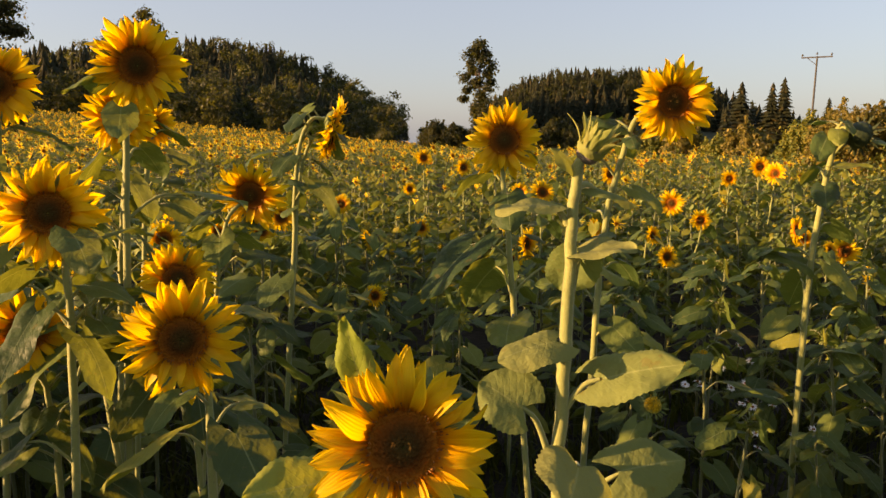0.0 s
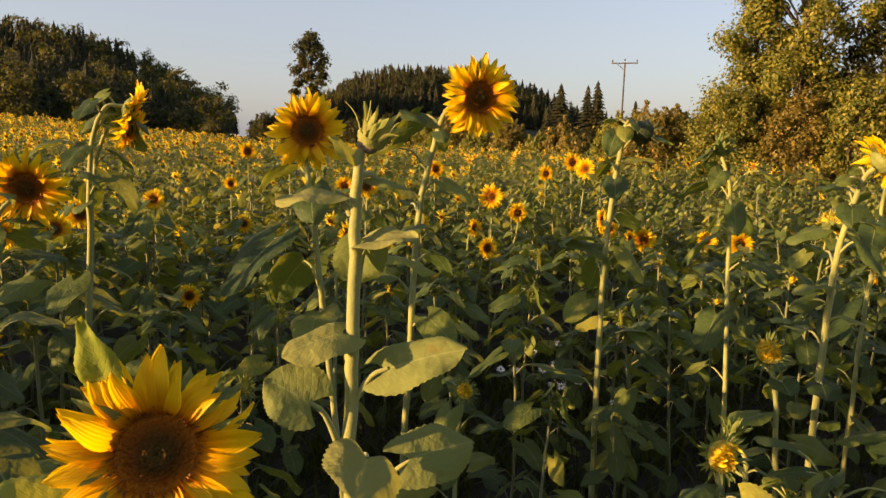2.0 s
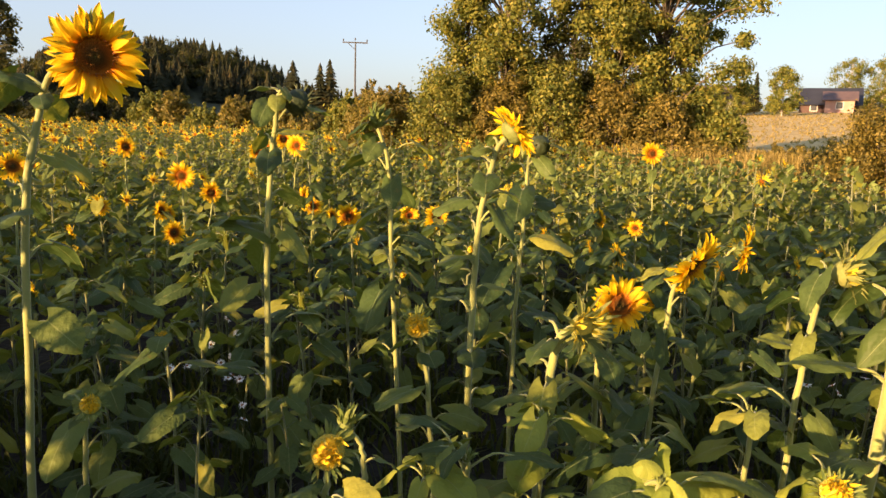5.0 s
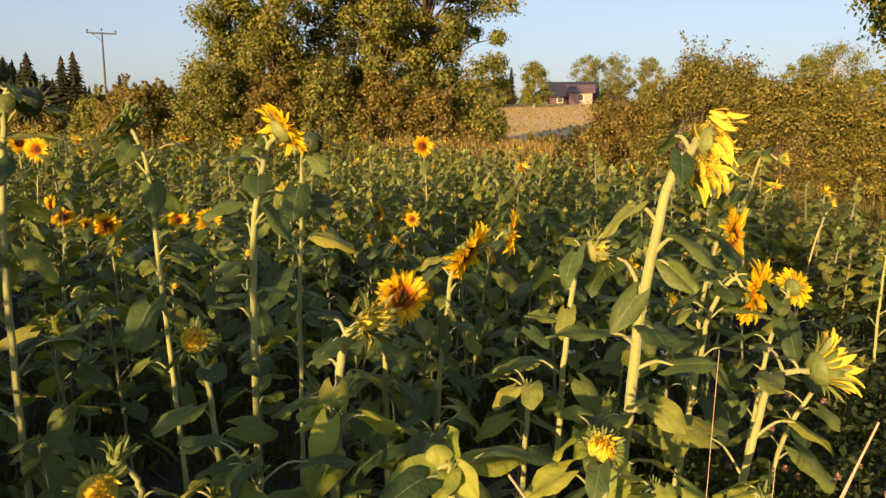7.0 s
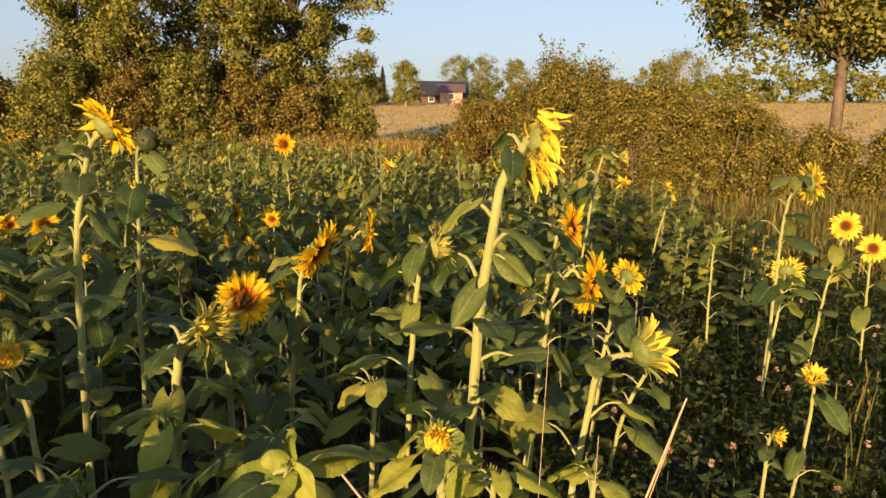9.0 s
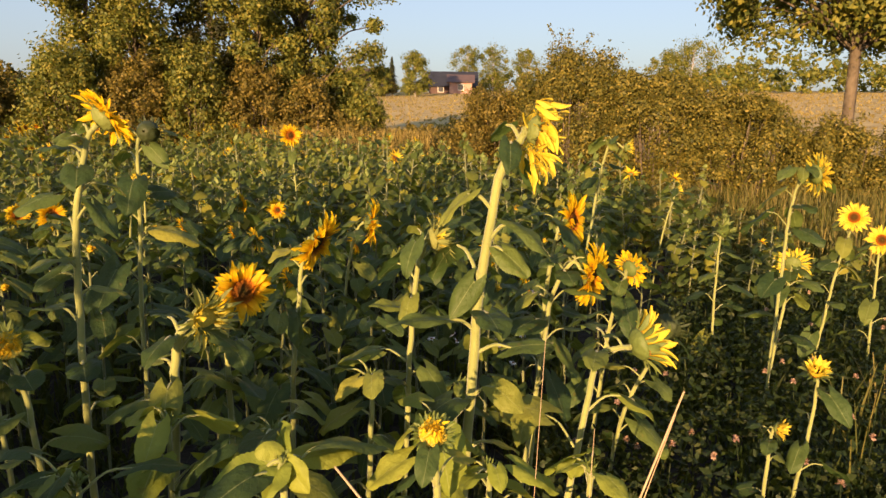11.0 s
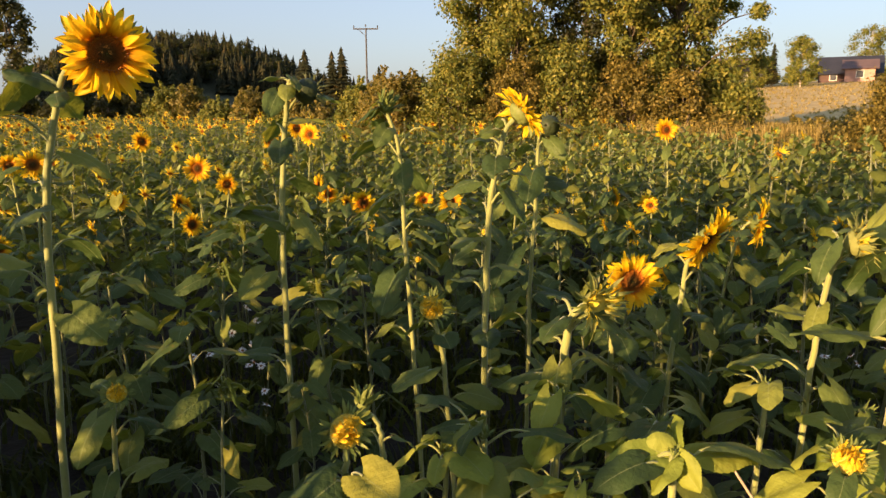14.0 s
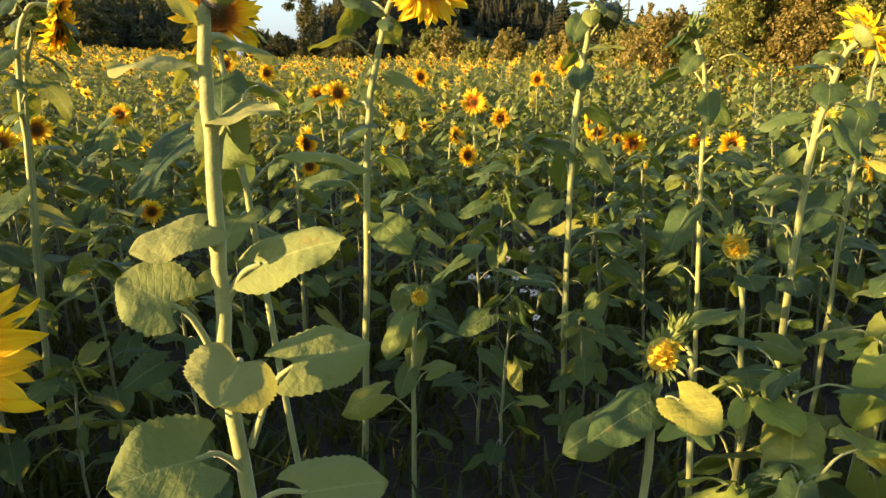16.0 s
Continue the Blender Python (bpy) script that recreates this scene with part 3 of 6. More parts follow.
def sunflower(head, face, diam, kind, stem, thick=0.011, leaves=9, leaf=0.15, seed=1, own=(), bare=0.0, single=True, label="", low=0.16, pale=False, high=0.93, young=None, stalk=None, foliage=None, hairs=0):
    """One plant: its head's place and the way it faces, and places down its stem. own: leaves given by root, neck, tip and width."""
    r = np.random.default_rng(seed)
    stalk = stalk or STEM
    single = single and math.hypot(head[0] - 0.4, head[1] - 0.2) < 2.9
    head, face = np.asarray(head, float), unit(face)
    rd = diam * DISC_SHARE[kind]
    neck = head - face * rd * 0.62
    pts = [np.asarray(p, float) for p in stem]
    last = pts[-1]
    slope = (pts[-1] - pts[-2])[:2] / max(0.05, pts[-2][2] - pts[-1][2]) if len(pts) > 1 else np.zeros(2)
    foot = last[:2] + np.clip(slope, -0.12, 0.12) * last[2]
    ground = float(land(*foot))
    if last[2] - ground > 0.12:
        pts.append(np.array([*foot, ground - 0.02]))
    base = np.array([pts[-1][0], pts[-1][1], ground])
    way = [p - base for p in reversed(pts)] + [neck - base]
    root = tagged(new("sunflower"), label or WORDS[kind], "sunflower", "sunflowers of the field")
    root.matrix_basis = Matrix.Translation(base.tolist())
    path = smooth_path(way, 26)
    path[1:-2, :2] += r.normal(0, 0.0012, (23, 2))
    radii = thick * np.interp(np.linspace(0, 1, 26), [0, 0.5, 0.93, 1.0], [1.15, 1.0, 0.72, 0.95])
    part("stem", Geo().add(*tube(path, radii, 9)).mesh("stem", [stalk]), root)
    flower_head(root, head - base, face, diam, kind, r, single, single, r.uniform(0, 360), pale=pale)
    if hairs:
        hr = np.random.default_rng(seed + 5)
        at = hr.uniform(8, 24.9, hairs)
        k = at.astype(int)
        c = path[k] + (path[k + 1] - path[k]) * (at - k)[:, None]
        a = hr.uniform(0, 6.283, hairs)
        d = np.stack([np.cos(a), np.sin(a), hr.normal(0, 0.35, hairs)], 1)
        w = np.stack([-np.sin(a), np.cos(a), 0 * a], 1) * 0.00022
        rad = np.interp(at, np.arange(26), radii)[:, None]
        long = hr.uniform(0.0012, 0.0032, (hairs, 1))
        p0, p1 = c + d * rad * 0.95, c + d * (rad + long)
        part("stem_hair", Geo().add(np.stack([p0 - w, p0 + w, p1 + w * 0.4, p1 - w * 0.4], 1).reshape(-1, 3), np.arange(hairs * 4).reshape(-1, 4)).mesh("stem_hair", [HAIR], False), root, None, "short pale hairs along the stem")
    az = r.uniform(0, 6.28)
    for i in range(leaves):
        f = high - (high - low - bare) * (i + 0.3 * r.uniform()) / max(leaves, 1)
        k = f * 25
        p = path[int(k)] * (1 - k % 1) + path[min(25, int(k) + 1)] * (k % 1)
        az += 2.4 + r.normal(0, 0.25)
        if f > 0.72 and math.cos(az) * face[0] + math.sin(az) * face[1] > 0.1:
            az += math.pi
        grow = np.interp(f, [0.0, 0.3, 0.7, 0.9, 1.0], [0.95, 1.2, 0.9, 0.5, 0.35]) * r.uniform(0.8, 1.15)
        away = np.array([math.cos(az), math.sin(az), 0])
        pet = leaf * grow * r.uniform(0.5, 0.95)
        nk = p + away * pet * 0.85 + np.array([0, 0, pet * r.uniform(0.3, 0.8)])
        tip = nk + leaf * grow * (away * r.uniform(0.75, 0.98) + np.array([0, 0, r.uniform(-0.85, 0.05) - 0.15]))
        part("leaf", leaf_geo(p, nk, tip, leaf * grow * r.uniform(0.68, 0.88), up=np.array([0, 0, 1]) + r.normal(0, 0.25, 3), n=14 if single else 8, m=6 if single else 4, seed=int(r.integers(1e6)), droop=r.uniform(0.1, 0.35), thick=thick * 0.33, sides=5 if single else 4).mesh("leaf", [foliage or LEAF, stalk]), root)
    for rt, nk, tip, width, up in own:
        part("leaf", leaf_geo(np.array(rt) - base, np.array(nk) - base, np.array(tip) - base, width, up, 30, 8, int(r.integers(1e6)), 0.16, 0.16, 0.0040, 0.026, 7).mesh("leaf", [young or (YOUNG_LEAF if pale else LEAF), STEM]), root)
    return root


# ---- trees, shrubs and distance ----
def leaf_cloud(g, centres, spread, count, size, r, m=0, flat=0.8, tall=1.0):
    """count small folded leaves round each of the centres, added to g in one go."""
    centres = np.asarray(centres, float)
    k = len(centres) * count
    spread = np.repeat(np.broadcast_to(np.asarray(spread, float), (len(centres),)), count)[:, None]
    d = r.normal(0, 1, (k, 3))
    d *= (np.abs(r.normal(0.62, 0.25, (k, 1))) / (np.linalg.norm(d, axis=1)[:, None] + 1e-9))
    c = np.repeat(centres, count, 0) + d * spread * np.array([1, 1, flat])
    n = d / (np.linalg.norm(d, axis=1)[:, None] + 1e-9) + r.normal(0, 0.42, (k, 3)) + np.array([0, 0, 0.25])
    a = np.cross(n, r.normal(0, 1, (k, 3))); a /= np.linalg.norm(a, axis=1)[:, None] + 1e-9
    b = np.cross(n, a); b /= np.linalg.norm(b, axis=1)[:, None] + 1e-9
    s = (size * r.uniform(0.55, 1.25, (k, 1)))
    a, b = a * s * tall, b * s * 0.62
    v = np.stack([c - a, c + b * 0.9 - a * 0.1, c + a, c - b * 0.9 - a * 0.1], 1).reshape(-1, 3)
    q = np.arange(k * 4).reshape(-1, 4)
    g.add(v, q, None, m)


def branch_out(r, start, way, length, radius, level, g, ends, spread=0.55, sides=6):
    """A limb that forks; its twig ends are gathered in ends."""
    n = 6
    pts = [np.asarray(start, float)]
    d = unit(way)
    for i in range(n):
        d = unit(d + r.normal(0, 0.13, 3) + np.array([0, 0, 0.05]))
        pts.append(pts[-1] + d * length / n)
    g.add(*tube(np.array(pts), np.linspace(radius, radius * 0.45, n + 1), sides), 0)
    if level == 0:
        ends.extend([pts[-1], pts[-3], pts[-5]])
        return
    for i in range(4 if level > 1 else 3):
        at = pts[int(r.integers(2, n + 1))]
        branch_out(r, at, d + r.normal(0, spread, 3), length * r.uniform(0.5, 0.72), radius * 0.5, level - 1, g, ends, spread, max(4, sides - 1))
    ends.append(pts[-1])


def leafy_tree(x, y, height, width, leafmat, seed, label, trunks=1, forks=1, bare=0.2, leaves=60, size=0.10, spread=0.55, trunk_r=None, bark=None, name="tree", category="tree", clump=1.0, sink=0.0, rise=0.15, limbs=11):
    """A broad-leaved tree or shrub: forking limbs, and a crown of many small leaves round the twigs."""
    r = np.random.default_rng(seed)
    z = float(land(x, y)) - sink
    root = tagged(new(name), label, category)
    root.matrix_basis = Matrix.Translation((x, y, z))
    wood, ends = Geo(), []
    rad = trunk_r or height * 0.022
    for t in range(trunks):
        off = np.array([*r.normal(0, width * 0.16, 2), 0]) if trunks > 1 else np.zeros(3)
        lean = r.normal(0, 0.10 if trunks == 1 else 0.28, 2)
        hgt = height * r.uniform(0.75, 0.95) if t else height * 0.88
        top = off + np.array([lean[0] * hgt, lean[1] * hgt, hgt])
        path = smooth_path([off + [0, 0, -0.1], off + (top - off) * 0.5 + [*r.normal(0, 0.03 * height, 2), 0], top], 12)
        wood.add(*tube(path, np.linspace(rad, rad * 0.15, 12), 8), 0)
        for i in range(limbs):
            f = bare + (0.97 - bare) * (i + r.uniform(0, 0.8)) / limbs
            k = f * 11
            p = path[int(k)] * (1 - k % 1) + path[min(11, int(k) + 1)] * (k % 1)
            az = 2.4 * i + r.uniform(-0.4, 0.4)
            reach = width * 0.5 * np.interp(f, [bare, 0.45, 0.75, 1.0], [0.75, 1.0, 0.8, 0.3]) * r.uniform(0.7, 1.15)
            branch_out(r, p, np.array([math.cos(az), math.sin(az), r.uniform(rise, rise + 0.65)]), reach * 0.75, rad * 0.35 * (1.1 - f), forks, wood, ends, spread)
    part("trunk", wood.mesh("trunk", [bark or BARK]), root)
    crown = Geo()
    ends = np.array(ends)
    lobes = ends[r.permutation(len(ends))[:max(12, len(ends) // 2)]]
    leaf_cloud(crown, lobes, width * 0.12 * clump * r.uniform(0.5, 1.3, len(lobes)), leaves * 3, size, r)
    part("crown", crown.mesh("crown", [leafmat], False), root)
    return root


def lobed_tree(x, y, height, width, leafmat, seed, label, leaves=90, size=0.2, low=0.1, lobes=26, bark=None, ovoid=1.0, lobe=0.20):
    """A tree seen from afar: a trunk, limbs to each lobe of the crown, and leaves over the lobes' outsides."""
    r = np.random.default_rng(seed)
    root = tagged(new("tree"), label, "tree")
    root.matrix_basis = Matrix.Translation((x, y, float(land(x, y))))
    wood, crown = Geo(), Geo()
    lean = r.normal(0, 0.03, 2) * height
    path = smooth_path([[0, 0, -0.2], [*lean * 0.4, height * 0.5], [*lean, height * 0.95]], 8)
    wood.add(*tube(path, np.linspace(height * 0.014, height * 0.003, 8), 7), 0)
    centres = []
    for i in range(lobes):
        f = low + (0.94 - low) * (i + r.uniform(0, 0.9)) / lobes
        g = (f - low) / (1 - low)
        reach = width * 0.5 * math.sqrt(max(0.02, 1 - (2 * g ** ovoid - 0.9) ** 2)) * r.uniform(0.25, 0.95)
        az = 2.4 * i + r.uniform(-0.5, 0.5)
        c = np.array([lean[0] * f + math.cos(az) * reach, lean[1] * f + math.sin(az) * reach, height * f])
        k = max(low * 0.9, f - 0.14) * 7
        p = path[int(k)] * (1 - k % 1) + path[min(7, int(k) + 1)] * (k % 1)
        wood.add(*tube(smooth_path([p, (p + c) / 2 + [0, 0, 0.04 * height], c], 4), np.linspace(height * 0.0042, height * 0.0012, 4), 4), 0)
        centres.append(c)
    part("trunk", wood.mesh("trunk", [bark or BARK]), root)
    leaf_cloud(crown, centres, width * lobe * r.uniform(0.6, 1.25, lobes), leaves, size, r)
    part("crown", crown.mesh("crown", [leafmat], False), root)
    return root


def shrub(x, y, height, width, leafmat, seed, label, leaves=70, size=0.052, airy=0.35, depth=None):
    """A bush: many thin rods from the ground, leafy to the foot, with loose sprays on top."""
    r = np.random.default_rng(seed)
    z = float(land(x, y))
    root = tagged(new("shrub"), label, "shrub", "shrubs of the field edge")
    root.matrix_basis = Matrix.Translation((x, y, z))
    wood, crown = Geo(), Geo()
    depth = depth or width
    count = int(7 * (width + depth) * height ** 0.5 + 14)
    centres, tips = [], []
    for i in range(count):
        g = (i + r.uniform()) / count
        az, f = 2.39996 * i + r.uniform(-0.5, 0.5), g ** 0.8
        ring = (1 - f ** 2.4) ** 0.5 * r.uniform(0.62, 0.98) if i % 4 else r.uniform(0, 0.6)
        c = np.array([math.cos(az) * ring * width * 0.47, math.sin(az) * ring * depth * 0.47, height * (0.05 + 0.86 * f) * r.uniform(0.88, 1.08)])
        foot = np.array([c[0] * 0.35, c[1] * 0.35, -0.05])
        wood.add(*tube(smooth_path([foot, foot * 0.4 + c * 0.6 + r.normal(0, 0.06, 3), c], 5), np.linspace(0.02, 0.005, 5), 4), 0)
        centres.append(c)
        if f > 0.55 and r.uniform() < airy:
            t = c + np.array([*r.normal(0, 0.12, 2), r.uniform(0.25, 0.65) * min(1.0, height / 3)])
            wood.add(*tube([c, t], [0.006, 0.002], 3), 0)
            tips += [c + (t - c) * k for k in (0.45, 0.6, 0.75, 0.88, 1.0)]
    part("branch_work", wood.mesh("branch_work", [BARK]), root)
    leaf_cloud(crown, np.array(centres), 0.24 * height ** 0.35 * r.uniform(0.75, 1.4, count), leaves * 3, size, r)
    if tips:
        leaf_cloud(crown, np.array(tips), 0.09, 9, size, r)
    part("crown", crown.mesh("crown", [leafmat], False), root)
    return root


def spruce_geo(g, x, y, z, h, w, r, tiers=9, arms=9):
    """A conifer: a pole with drooping, ragged boughs in tiers."""
    v, q, u = tube([[x, y, z - 0.2], [x, y, z + h * 0.98]], [h * 0.012, h * 0.002], 4)
    g.add(v, q, u, 1)
    f = (np.arange(tiers) + 0.3) / tiers
    for t in f:
        reach = w * 0.5 * (1 - t) ** 0.85 + 0.02 * h
        zz = z + h * (0.08 + 0.9 * t)
        a = r.uniform(0, 6.28) + np.arange(arms) * 6.283 / arms + r.normal(0, 0.2, arms)
        L = reach * r.uniform(0.65, 1.2, arms)
        d = np.stack([np.cos(a), np.sin(a), np.zeros(arms)], 1)
        s = np.stack([-np.sin(a), np.cos(a), np.zeros(arms)], 1)
        c = np.array([x, y, zz])
        dz = np.array([0, 0, 1.0])
        thickness = h / tiers
        p0 = c + dz * thickness * 1.1
        p1 = c + d * L[:, None] * 0.55 + s * L[:, None] * 0.33 - dz * thickness * 0.15
        p2 = c + d * L[:, None] - dz * thickness * r.uniform(0.2, 0.7, (arms, 1))
        p3 = c + d * L[:, None] * 0.55 - s * L[:, None] * 0.33 - dz * thickness * 0.15
        v = np.stack([np.broadcast_to(p0, p1.shape), p1, p2, p3], 1).reshape(-1, 3)
        g.add(v, np.arange(arms * 4).reshape(-1, 4), None, 0)


def spruce(x, y, h, w, seed, label):
    r = np.random.default_rng(seed)
    root = tagged(new("spruce"), label, "tree", "spruces beyond the field")
    root.matrix_basis = Matrix.Translation((x, y, float(land(x, y))))
    g = Geo()
    spruce_geo(g, 0, 0, 0, h, w, r, 20, 14)
    v, q, u, m = g.arrays()
    keep = Geo()
    keep.v, keep.q, keep.u, keep.m, keep.n = [v], [q], [u], [m], len(v)
    part("bough_work", keep.mesh("bough_work", [CONIFER, BARK], False), root)
    return root


# forest on the hill to the left and on the ridge behind it
r = np.random.default_rng(11)
forest = Geo()
for i in range(1500):
    x = r.uniform(-150, 0)
    y = r.uniform(95, 225)
    if x > -12 - (y - 95) * -0.02 + 2:
        continue
    h = r.uniform(7.5, 10.5) * np.interp(x, [-150, -60, -20, 0], [1.0, 1.0, 0.85, 0.5])
    spruce_geo(forest, x, y, float(land(x, y)), h, h * r.uniform(0.36, 0.55), r, 10, 9)
for i in range(620):
    x, y = r.uniform(20, 125), r.uniform(215, 285)
    h = r.uniform(7, 11)
    spruce_geo(forest, x, y, float(land(x, y)), h, h * r.uniform(0.40, 0.6), r, 9, 8)
tagged(new("conifer_forest", forest.mesh("conifer_forest", [CONIFER, BARK], False)), "dark spruce forest covering the distant hill", "forest", kind="stuff")
mixed_wood = Geo()
for i in range(520):
    if i < 330:
        x, y = r.uniform(-140, -8), r.uniform(110, 225)
    else:
        x, y = r.uniform(22, 120), r.uniform(225, 285)
    h = r.uniform(7.5, 10.5)
    c = np.array([x, y, float(land(x, y))])
    pts = c + np.stack([r.normal(0, h * 0.15, 12), r.normal(0, h * 0.15, 12), h * r.uniform(0.25, 0.97, 12)], 1)
    leaf_cloud(mixed_wood, pts, h * 0.14, 34, 0.30, r)
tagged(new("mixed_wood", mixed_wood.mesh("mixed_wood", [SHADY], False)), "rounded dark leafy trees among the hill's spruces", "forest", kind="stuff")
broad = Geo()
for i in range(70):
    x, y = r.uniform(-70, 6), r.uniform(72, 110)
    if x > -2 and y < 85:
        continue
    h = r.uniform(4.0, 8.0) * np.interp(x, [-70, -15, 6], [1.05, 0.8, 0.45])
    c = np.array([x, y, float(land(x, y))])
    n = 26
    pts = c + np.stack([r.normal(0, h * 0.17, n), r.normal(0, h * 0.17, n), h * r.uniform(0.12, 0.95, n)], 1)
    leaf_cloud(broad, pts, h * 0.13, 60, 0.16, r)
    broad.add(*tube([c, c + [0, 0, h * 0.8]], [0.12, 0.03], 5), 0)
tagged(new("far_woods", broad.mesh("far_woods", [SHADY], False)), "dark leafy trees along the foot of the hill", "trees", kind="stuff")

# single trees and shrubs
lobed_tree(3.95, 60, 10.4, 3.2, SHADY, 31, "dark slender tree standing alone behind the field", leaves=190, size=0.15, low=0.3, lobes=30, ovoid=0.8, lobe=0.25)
spruce(29.9, 68.9, 7.2, 4.4, 41, "small olive spruce behind the shrubs")
spruce(32.4, 67.8, 6.9, 3.6, 42, "dark spruce, one of a close pair")
spruce(33.3, 67.4, 7.3, 3.6, 43, "dark spruce, one of a close pair")
spruce(34.2, 61.2, 5.0, 2.2, 44, "small spruce beside the utility pole")
spruce(20.5, 49.5, 4.2, 2.6, 45, "dark young spruce at the field edge")
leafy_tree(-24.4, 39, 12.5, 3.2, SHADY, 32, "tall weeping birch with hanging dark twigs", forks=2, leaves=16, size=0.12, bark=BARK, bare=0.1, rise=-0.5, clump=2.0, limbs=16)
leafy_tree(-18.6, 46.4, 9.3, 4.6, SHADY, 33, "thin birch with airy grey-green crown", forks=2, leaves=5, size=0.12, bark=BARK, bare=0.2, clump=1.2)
# The SHADY crown is coloured as if it stood in shade.
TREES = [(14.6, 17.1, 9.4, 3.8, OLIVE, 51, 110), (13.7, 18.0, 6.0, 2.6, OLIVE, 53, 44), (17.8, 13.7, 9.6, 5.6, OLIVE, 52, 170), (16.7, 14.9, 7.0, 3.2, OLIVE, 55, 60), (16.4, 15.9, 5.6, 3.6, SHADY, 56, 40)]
for x, y, h, w, mt, sd, n in TREES:
    lobed_tree(x, y, h, w, mt, sd, "tall olive-green alder in evening sun at the field edge", leaves=400, size=0.062, low=0.10, lobes=n, lobe=0.56 / w)
lobed_tree(15.5, -0.45, 9.0, 7.0, OLIVE, 54, "broad olive-green tree with a sunlit bare trunk", leaves=440, size=0.058, low=0.34, lobes=190, lobe=0.098, ovoid=0.8)
EDGE = [(11.2, 18.8, 2.6, 2.6, RUSSET), (12.4, 17.1, 3.2, 2.6, OLIVE), (13.6, 16.0, 3.0, 2.6, RUSSET), (14.6, 14.9, 3.3, 2.4, OLIVE), (15.6, 13.8, 2.8, 2.4, RUSSET), (16.5, 12.6, 2.5, 2.2, RUSSET), (17.6, 11.5, 2.3, 1.8, OLIVE),
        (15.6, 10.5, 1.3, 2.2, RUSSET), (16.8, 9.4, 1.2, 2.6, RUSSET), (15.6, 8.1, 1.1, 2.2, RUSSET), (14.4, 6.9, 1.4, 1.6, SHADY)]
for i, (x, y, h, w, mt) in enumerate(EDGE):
    shrub(x, y, h, w, mt, 60 + i, "russet and olive bush along the field edge" if mt is not SHADY else "dark bush at the field edge with shade in its leaf colour")
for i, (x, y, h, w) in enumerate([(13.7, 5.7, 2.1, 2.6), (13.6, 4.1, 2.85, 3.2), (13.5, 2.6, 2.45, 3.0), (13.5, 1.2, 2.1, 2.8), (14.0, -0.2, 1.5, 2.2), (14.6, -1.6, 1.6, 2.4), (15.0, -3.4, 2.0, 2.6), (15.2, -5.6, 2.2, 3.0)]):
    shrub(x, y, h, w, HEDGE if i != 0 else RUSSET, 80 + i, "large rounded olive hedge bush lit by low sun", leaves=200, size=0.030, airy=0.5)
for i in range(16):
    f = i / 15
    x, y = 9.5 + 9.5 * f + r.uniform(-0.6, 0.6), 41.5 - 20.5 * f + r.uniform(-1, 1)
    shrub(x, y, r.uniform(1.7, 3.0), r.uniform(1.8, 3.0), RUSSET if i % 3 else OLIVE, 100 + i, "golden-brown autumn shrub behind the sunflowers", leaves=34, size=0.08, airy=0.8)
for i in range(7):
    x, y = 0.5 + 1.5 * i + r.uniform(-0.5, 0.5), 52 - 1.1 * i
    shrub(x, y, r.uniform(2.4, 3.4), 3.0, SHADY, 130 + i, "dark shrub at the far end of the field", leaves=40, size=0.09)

# meadow, houses and trees beyond the hedge
meadow_r = np.random.default_rng(14)


def house(x, y, turn, long, deep, wall_h, roof_h, wallmat, roofmat, label, windows):
    z = float(land(x, y))
    root = tagged(new("house"), label, "house")
    root.matrix_basis = Matrix.Translation((x, y, z)) @ rot("Z", turn)
    w = Geo()
    w.add(*box((0, 0, wall_h / 2 - 0.3), (long, deep, wall_h + 0.6)))
    for s in (-1, 1):
        xe = s * long / 2
        w.add([[xe, -deep / 2, wall_h], [xe, deep / 2, wall_h], [xe, 0.05, wall_h + roof_h], [xe, -0.05, wall_h + roof_h]], [[0, 1, 2, 3]])
    part("wall", w.mesh("wall", [wallmat], False), root)
    rf = Geo()
    for s in (-1, 1):
        e, n = long / 2 + 0.5, np.array([0, s * roof_h, deep / 2])
        n = n / np.linalg.norm(n) * 0.14
        a = np.array([[-e, s * (deep / 2 + 0.5), wall_h - 0.15], [e, s * (deep / 2 + 0.5), wall_h - 0.15], [e, 0, wall_h + roof_h + 0.08], [-e, 0, wall_h + roof_h + 0.08]])
        v = np.vstack([a, a + n])
        rf.add(v, [[0, 1, 2, 3], [4, 5, 6, 7], [0, 1, 5, 4], [1, 2, 6, 5], [2, 3, 7, 6], [3, 0, 4, 7]])
    part("roof", rf.mesh("roof", [roofmat], False), root)
    for k in range(windows):
        wx = -long / 2 + long * (k + 0.5) / windows
        win = part("window", Geo().add(*box((wx, -deep / 2 - 0.03, wall_h * 0.55), (1.1, 0.08, 1.2))).mesh("window", [WALL_WHITE], False), root)
        part("pane", Geo().add(*box((wx, -deep / 2 - 0.08, wall_h * 0.55), (0.9, 0.04, 1.0))).mesh("pane", [PANE], False), win)


